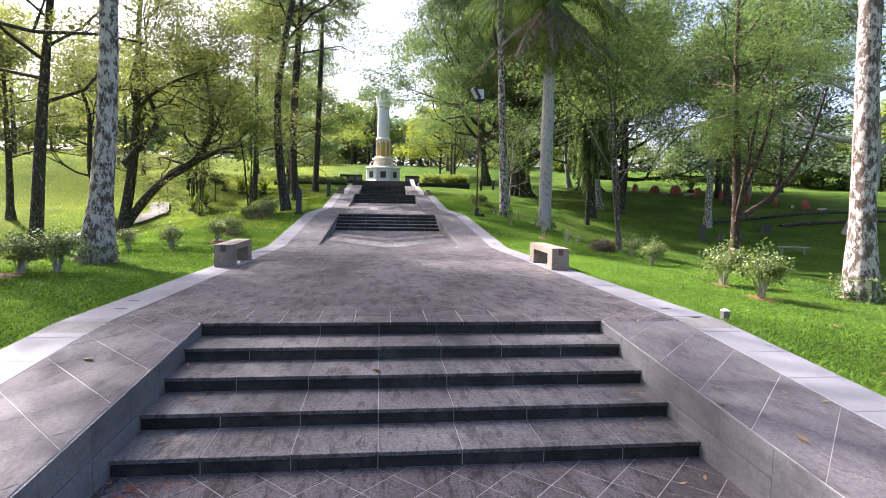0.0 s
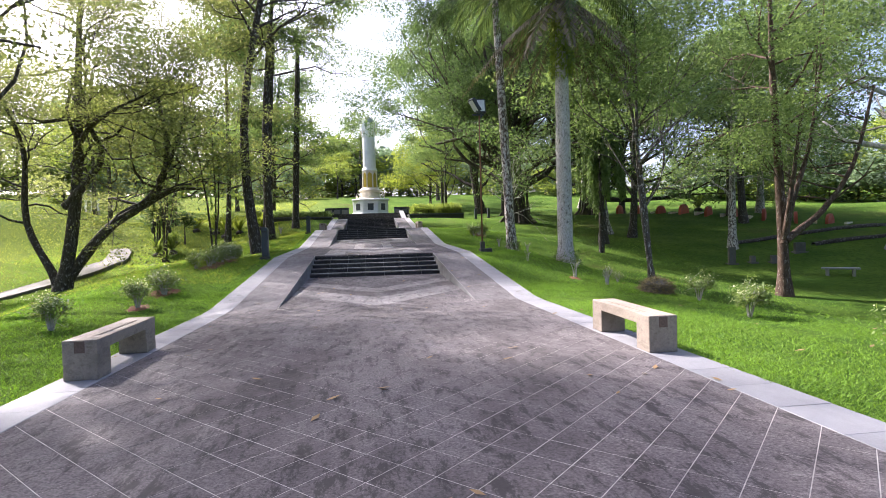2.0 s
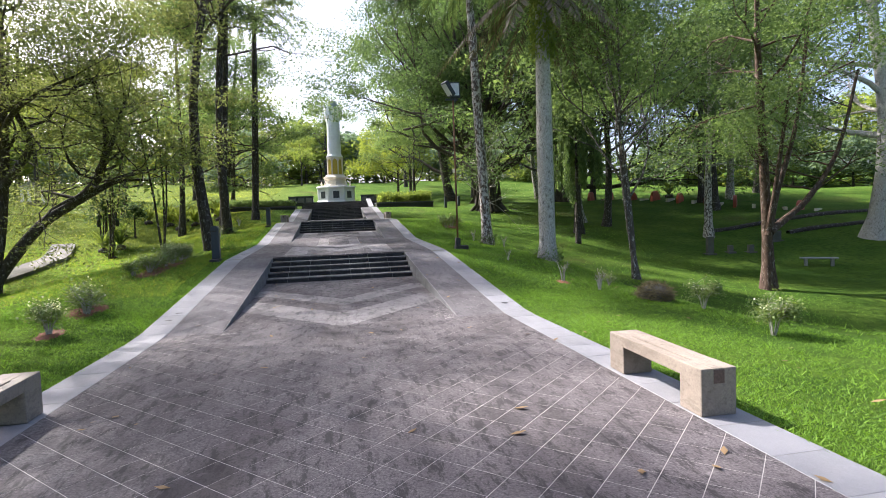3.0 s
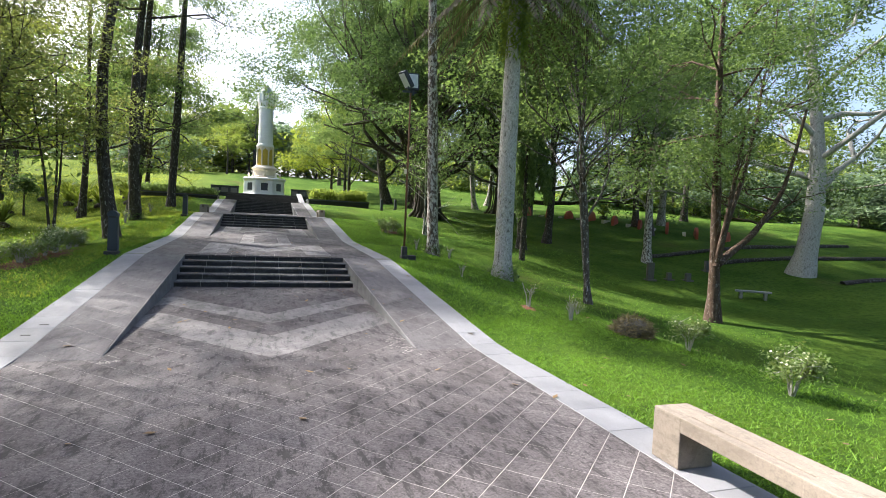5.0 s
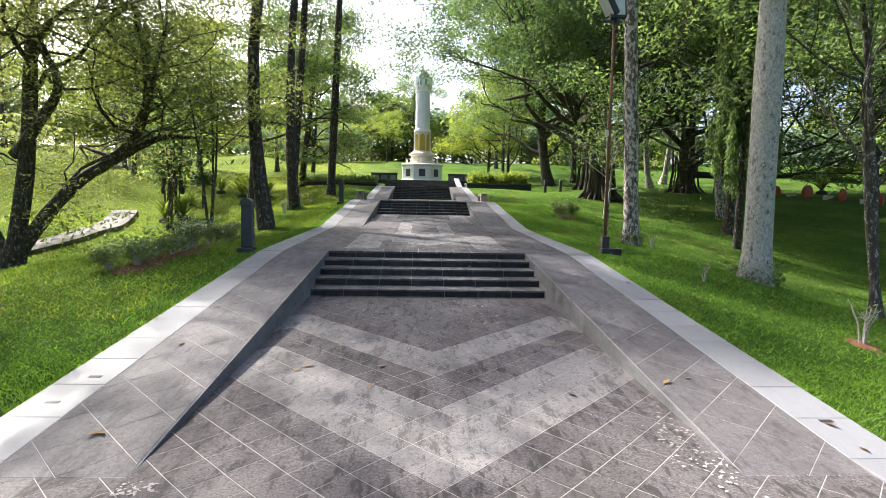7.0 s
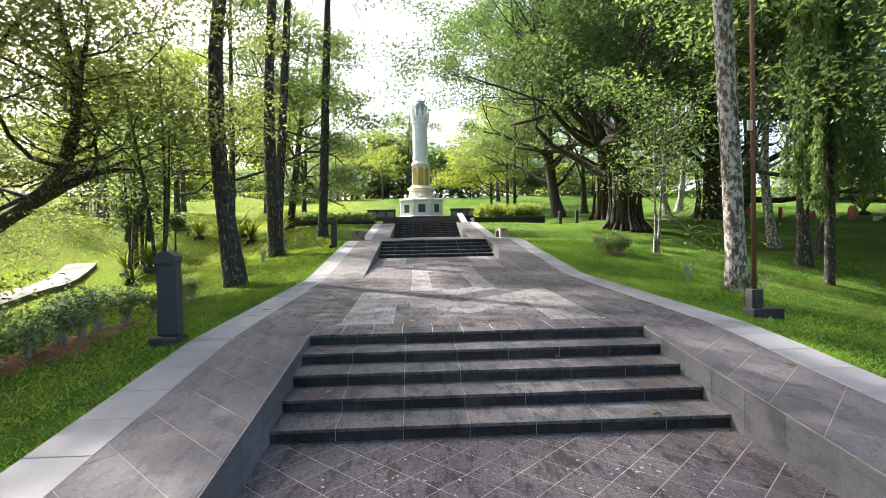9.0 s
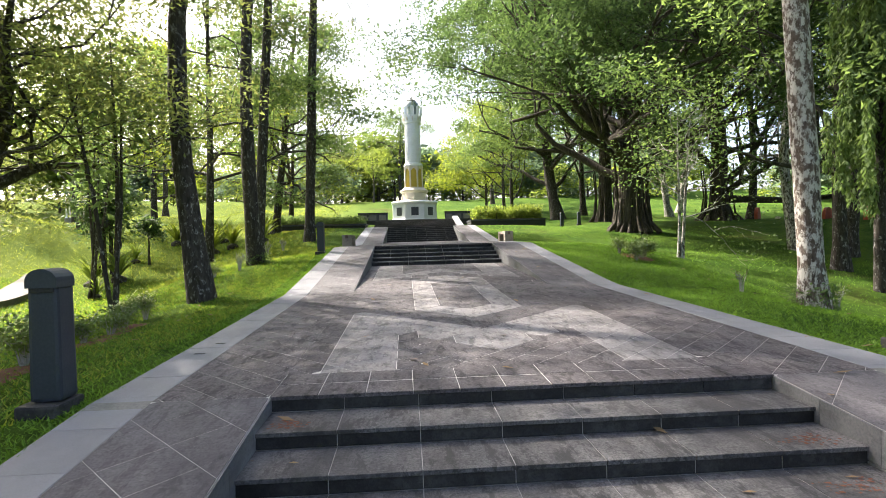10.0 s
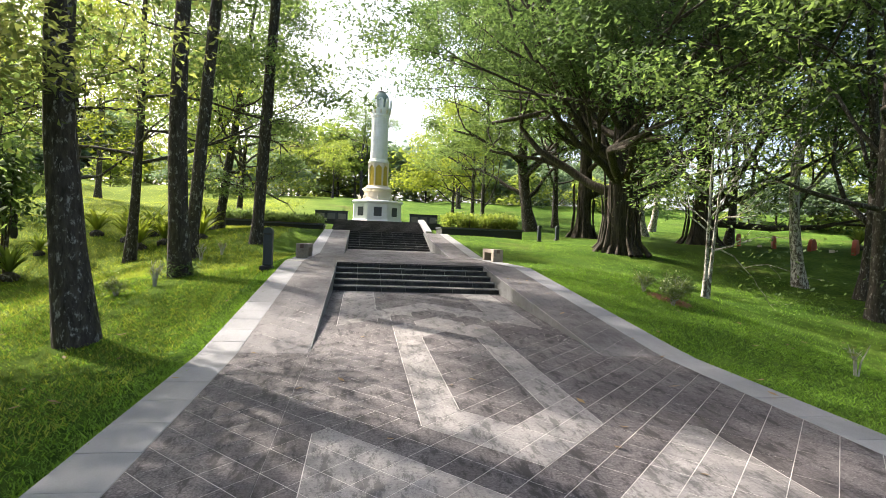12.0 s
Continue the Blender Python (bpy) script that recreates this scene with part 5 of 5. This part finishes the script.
for i in range(9):
    t = i / 8
    grave(35.0 - 9.0 * t, 39.0 + 17.0 * t, 35 + (i * 37) % 20, 0.85 + 0.07 * (i % 3))
for x, y, h, w in ((19.7, 28.9, 0.95, 0.2), (21.1, 29.1, 0.4, 0.14), (22.3, 29.0, 0.42, 0.16), (25.2, 30.5, 0.6, 0.34)):
    st = empty("headstone", x, y, terrain(x, y), "small weathered grey headstone standing in the grass", "headstone", "headstones in the grass")
    bm = box(-w, w, -0.09, 0.09, -0.15, h, 0.03)
    part("stone", bm, M_OLDC, st)
    part("foot", box(-w - 0.1, w + 0.1, -0.2, 0.2, -0.15, 0.06, 0.02), M_OLDC, st)
sb = empty("stone_bench", 23.4, 25.7, terrain(23.4, 25.7), "low pale concrete bench on the shaded lawn", "bench")
sb.matrix_world = pose(23.4, 25.7, terrain(23.4, 25.7), 0, 0, -38)
part("seat", box(-0.8, 0.8, -0.2, 0.2, 0.34, 0.42, 0.02), M_BAND, sb)
for s in (-0.55, 0.55):
    part("leg", box(s - 0.07, s + 0.07, -0.15, 0.15, -0.1, 0.34, 0.015), M_GREYC, sb)
for i, (x0, y0, x1, y1) in enumerate(((23.0, 33.5, 44.0, 36.0), (27.0, 31.5, 46.0, 31.0), (30.0, 26.0, 46.0, 26.0))):
    V, F = [], []
    pts = [(x0 + (x1 - x0) * t, y0 + (y1 - y0) * t) for t in np.linspace(0, 1, 14)]
    tube(V, F, [(x, y, terrain(x, y) + 0.05) for x, y in pts], [0.16] * 14, 8, i, 0.3)
    tagged(mesh_ob("log_edging", V, F, B_DARK, smooth=True), "low mossy log edging of an earth terrace", "edging", "log edgings")


# ---- mown-grass heap, marker ----
rngh = np.random.default_rng(120)
heap = empty("grass_heap", 6.75, 13.3, terrain(6.75, 13.3), "heap of dry cut grass on the lawn", "grass heap")
part("core", lathe([(0.36, -0.08), (0.34, 0.12), (0.24, 0.26), (0.08, 0.32)], 14), M_OLDC, heap, smooth=True)
a = rngh.uniform(0, math.tau, 420)
q = rngh.uniform(0, 1, 420)
v, f = leaves(rngh, np.stack([0.36 * np.cos(a) * np.sqrt(1 - q * q), 0.36 * np.sin(a) * np.sqrt(1 - q * q), 0.32 * q], 1), 0.03, 2600, 0.14, 0.1, 0.05, 0.8)
mesh_ob("dry_grass", v, f, L_HAY, heap)
mk = empty("marker_post", 3.5, 2.05, along(2.05, SIDE) - 0.03, "short white marker post beside the granite band", "marker post")
part("post", box(-0.035, 0.035, -0.035, 0.035, -0.1, 0.09, 0.008), M_GREYC, mk)
part("cap", lathe([(0.055, 0.09), (0.05, 0.1), (0.001, 0.12)], 4, math.pi / 4, cap=False), M_WHITE, mk)


# ---- white pavilion on the hill, house behind the trees ----
def pavilion(x, y):
    z = terrain(x, y)
    root = empty("pavilion", x, y, z, "small white open pavilion with a gabled grey roof", "pavilion")
    part("floor_slab", box(-1.9, 1.9, -1.6, 1.6, -0.5, 0.2, 0.03), M_GREYC, root)
    for sx in (-1.6, -0.55, 0.55, 1.6):
        for sy in (-1.3, 1.3):
            c = part("column", lathe([(0.2, 0.2), (0.2, 0.35), (0.13, 0.4), (0.12, 2.4), (0.18, 2.45), (0.18, 2.6)], 12), M_WHITE, root)
            c.location = (sx, sy, 0)
    part("beam", box(-1.85, 1.85, -1.55, 1.55, 2.6, 2.9, 0.03), M_WHITE, root)
    bm = bmesh.new()
    A = [bm.verts.new(p) for p in ((-2.1, -1.9, 2.9), (2.1, -1.9, 2.9), (0, -1.9, 4.2), (-2.1, 1.9, 2.9), (2.1, 1.9, 2.9), (0, 1.9, 4.2))]
    for q in ((0, 1, 2), (5, 4, 3), (0, 2, 5, 3), (1, 4, 5, 2), (0, 3, 4, 1)):
        bm.faces.new([A[k] for k in q])
    part("roof", bm, M_GREYC, root)
    return root


pavilion(-36.0, 77.5).matrix_world = pose(-36.0, 77.5, terrain(-36.0, 77.5) + 0.3, 0, 0, 20) @ Matrix.Diagonal((0.62, 0.62, 0.62, 1))


def house(x, y, z):
    root = empty("house", x, y, z, "white two-storey house with a brown hipped roof", "house")
    part("wall", box(-4.5, 4.5, -4, 4, -2.5, 3.4, 0.03), M_WHITE, root)
    part("balcony", box(-4.8, 4.8, -5.0, -4.0, 0.2, 1.1, 0.03), M_WHITE, root)
    for sx in (-3.0, -1.0, 1.0, 3.0):
        w = part("window", box(sx - 0.55, sx + 0.55, -4.06, -4.0, 1.5, 2.8, 0.02), M_SLATE, root, "dark window")
        part("window_frame", box(sx - 0.62, sx + 0.62, -4.05, -4.01, 1.42, 1.5, 0.01), M_WHITE, w)
    bm = bmesh.new()
    A = [bm.verts.new(p) for p in ((-5.4, -5.4, 3.3), (5.4, -5.4, 3.3), (5.4, 5, 3.3), (-5.4, 5, 3.3), (-2.2, 0, 6.0), (2.2, 0, 6.0))]
    for q in ((0, 1, 5, 4), (1, 2, 5), (2, 3, 4, 5), (3, 0, 4), (3, 2, 1, 0)):
        bm.faces.new([A[k] for k in q])
    part("roof", bm, M_ROOF, root)
    root.matrix_world = pose(x, y, z, 0, 0, -30)


house(68.8, 124.0, 3.0)

# ---- grass blades on the nearer lawn ----
rg = np.random.default_rng(7)


def grass(count, x_near, x_far, y0, y1, tall, power, both=True):
    u = rg.uniform(0, 1, count) ** power
    x = (x_near + (x_far - x_near) * u) * (rg.choice([-1, 1], count) if both else -1)
    y = rg.uniform(y0, y1, count)
    z = np.array([terrain(a, b) for a, b in zip(x, y)])
    az, ln = rg.uniform(0, math.tau, count), tall * rg.uniform(0.5, 1.3, count)
    w = 0.009 + 0.17 * ln
    side = np.stack([np.cos(az), np.sin(az), np.zeros(count)], 1) * w[:, None] * 0.5
    tip = np.stack([rg.normal(0, 0.8, count) * ln, rg.normal(0, 0.8, count) * ln, ln * 0.8], 1)
    p = np.stack([x, y, z - 0.01], 1)
    return np.stack([p - side, p + side, p + tip], 1).reshape(-1, 3)


v = np.concatenate([grass(220000, OUT + 0.02, 7.5, -3, 14, 0.045, 1.35), grass(165000, OUT + 0.02, 8.0, 13, 34, 0.05, 1.35), grass(70000, OUT + 0.05, 18, 5, 50, 0.08, 0.9), grass(30000, 9, 20, 14, 40, 0.11, 1.0, False), grass(9000, OUT + 0.01, OUT + 0.07, -4, 40, 0.075, 1.0)])
gr = mesh_ob("grass", v, np.arange(len(v)).reshape(-1, 3), L_GRASS)
tagged(gr, "short green grass blades of the lawn", "grass", kind="stuff")
# blades of the left side, in the colour that carries the sunlight
v = np.concatenate([grass(50000, OUT + 0.4, 11, 15, 40, 0.065, 1.2, False), grass(45000, 5.0, 24, 34, 70, 0.11, 1.0, False), grass(45000, 8, 44, 28, 92, 0.16, 1.0, False)])
gr = mesh_ob("grass", v, np.arange(len(v)).reshape(-1, 3), L_SUNLIT)
tagged(gr, "yellow-green grass on the low hill, sunlight put into its colour", "grass", kind="stuff")

# ---- fallen leaves on paving, steps and lawn ----
rl = random.Random(9)
V, F = [], []


def surface(x, y):
    if abs(x) > OUT:
        return terrain(x, y) + 0.03
    if abs(x) > W:
        return along(y, SIDE)
    for (a, b, c), (fy, fz, n) in zip(MIDS, FLIGHTS):
        if y < c[0]:
            return along(y, [a, b, c])
        if y < fy + (n - 1) * T:
            return fz + (int((y - fy) / T) + 1) * H
    return 3.45


for i in range(420):
    x, y = rl.uniform(-7.5, 7.5), rl.uniform(-3.5, 34)
    if i < 90:
        x, y = rl.choice([-1, 1]) * rl.uniform(1.6, 1.97), rl.choice([rl.uniform(0.1, 1.7), rl.uniform(15.5, 19.3), rl.uniform(-2.5, 0)])
    z, a, s = surface(x, y) + 0.006, rl.uniform(0, 6.28), rl.uniform(0.015, 0.04) if i < 90 else rl.uniform(0.03, 0.075)
    o = len(V)
    c, q = math.cos(a) * s, math.sin(a) * s
    V += [(x - c, y - q, z), (x + q * 0.45, y - c * 0.45, z + 0.2 * s), (x + c, y + q, z + 0.35 * s), (x - q * 0.45, y + c * 0.45, z + 0.15 * s)]
    F.append((o, o + 1, o + 2, o + 3))
tagged(mesh_ob("fallen_leaves", V, F, L_DRY), "scattered dry brown fallen leaves", "fallen leaves", kind="stuff")

# ---- paving pieces ----
for k, (y, z, n) in enumerate(FLIGHTS):
    js = [-1.44 + 0.571 * i for i in range(6)]
    st = stairs(k + 1, y, z, n, W, js)
    yf, zf, yt, zt = y - RAMP, along(y - RAMP, SIDE), y + (n - 1) * T, z + n * H
    mid = [(yf - 9, MIDS[k][0][1]), MIDS[k][1], (y, z), (yt, z)]
    for s, sg in enumerate((-1, 1)):
        clad(ramps[s], sg, yf, zf, yt, zt, lambda yy, a=zf, b=z, c=yf, d=y: a + (b - a) * min(1, (yy - c) / (d - c)))
for k, (a, b, c) in enumerate(MIDS[:4]):
    line = [a, b, c]
    hgt = lambda yy, q=line: along(yy, q)
    start = a[0] + (0.30 if k else 0)
    if k:
        slabs(landings[k], "slab", -W, W, a[0] + 0.31, a[0] + 0.62, 0.38, hgt, M_TILE, 0.003, True)
        start = a[0] + 0.62
    near = {0: (-3.2, 0), 1: (2, 12), 2: (20, 30), 3: (34, 46)}[k]
    pale = (plain, chevrons, ring, plain)[k]
    diamonds(landings[k], -W, W, start, c[0], 0.40, 0.41, hgt, pale, near, most=300 if k in (1, 2) else 60, cuts=(-1.72, -1.05, -0.82, -0.42, 0.42, 0.82, 1.05, 1.72) if k == 2 else ())
side = lambda yy: along(yy, SIDE)
for s, sg in enumerate((-1, 1)):
    x0, x1 = sorted((sg * W, sg * IN))
    edge = -8.0
    for y, z, n in FLIGHTS:
        foot, head = y - RAMP, y + (n - 1) * T
        if foot - edge > 0.5:
            diamonds(ramps[s], x0, x1, edge, foot, 0.40, 0.41, side, plain, (edge, foot), most=70, x_off=(-W - x0) % 0.4, y_off=0.222 if edge > 0 else 0.1)
        diamonds(ramps[s], x0, x1, foot, head, 0.58, 0.58, side, plain, (foot, head), x_off=0.15, most=60, base=M_RAMP, gap=0.0009)
        edge = head
    x0, x1 = sorted((sg * IN, sg * OUT))
    slabs(bands[s], "slab", x0, x1, -7.98, 49.2, 0.59, side, M_BAND, 0.004)
V, F = [], []
prism(V, F, [(-W, 49.24), (W, 49.24), (W, 60.0), (-W, 60.0)], lambda yy: along(yy, [(49.2, 3.434), (60.0, 3.5)]), 0.02, 0.004)
mesh_ob("slab", V, F, M_TILE, landings[4])
# drain slots and fallen leaves on the edging band
for x, y in ((-3.05, 2.6), (-3.12, 3.1), (3.05, 2.5), (3.13, 2.0), (-3.1, 12.9), (-3.05, 13.4), (3.1, 12.6), (-3.1, 21.2), (-3.05, 21.7)):
    d = tagged(part("drain_slot", box(-0.055, 0.055, -0.02, 0.02, 0, 0.003, 0.001), M_BLACK), "small dark drain slot in the granite band", "drain", "drain slots")
    d.matrix_world = pose(x, y, side(y) + 0.005, math.degrees(math.atan((side(y + 0.1) - side(y - 0.1)) / 0.2)))


def blot(x, y, rx, ry, seed, material, label):
    """A thin crust of mineral or dirt with a ragged edge, lying on the paving."""
    rb = np.random.default_rng(seed)
    V, F = [], []
    for k in range(60):
        cx, cy = x + rb.normal(0, rx), y + rb.normal(0, ry)
        q = rb.uniform(0.004, 0.015)
        m = 9
        o = len(V)
        for i in range(m):
            a = math.tau * i / m
            rr = q * rb.uniform(0.4, 1.5)
            px, py = cx + rr * math.cos(a), cy + rr * math.sin(a)
            V.append((max(-W + 0.02, min(W - 0.02, px)), py, surface(px if abs(px) < W else 1.9, py) + 0.0055 + 0.0001 * k))
        F.append(tuple(range(o, o + m)))
    tagged(mesh_ob("stain", V, F, material), label, "stain", kind="stuff")


white, dirt = "whitish mineral crust on the paving joints", "brown seed litter gathered on the steps"
for i, (x, y, rx, ry) in enumerate(((1.85, 11.95, 0.1, 0.14), (1.8, 12.5, 0.09, 0.18), (-1.9, 11.7, 0.1, 0.04), (1.8, 27.5, 0.12, 0.5), (1.75, 28.9, 0.12, 0.5), (0.9, 16.6, 0.3, 0.35), (-0.9, 16.9, 0.25, 0.3))):
    blot(x, y, rx, ry, 400 + i, M_GROUT, white)
for i, (x, y, rx, ry) in enumerate(((-1.75, 18.35, 0.08, 0.05), (1.7, 18.8, 0.12, 0.05), (1.65, 18.35, 0.12, 0.06), (1.6, 17.3, 0.2, 0.15), (-1.8, 19.25, 0.06, 0.05), (-1.7, -0.2, 0.1, 0.08))):
    blot(x, y, rx, ry, 430 + i, M_SOIL, dirt)
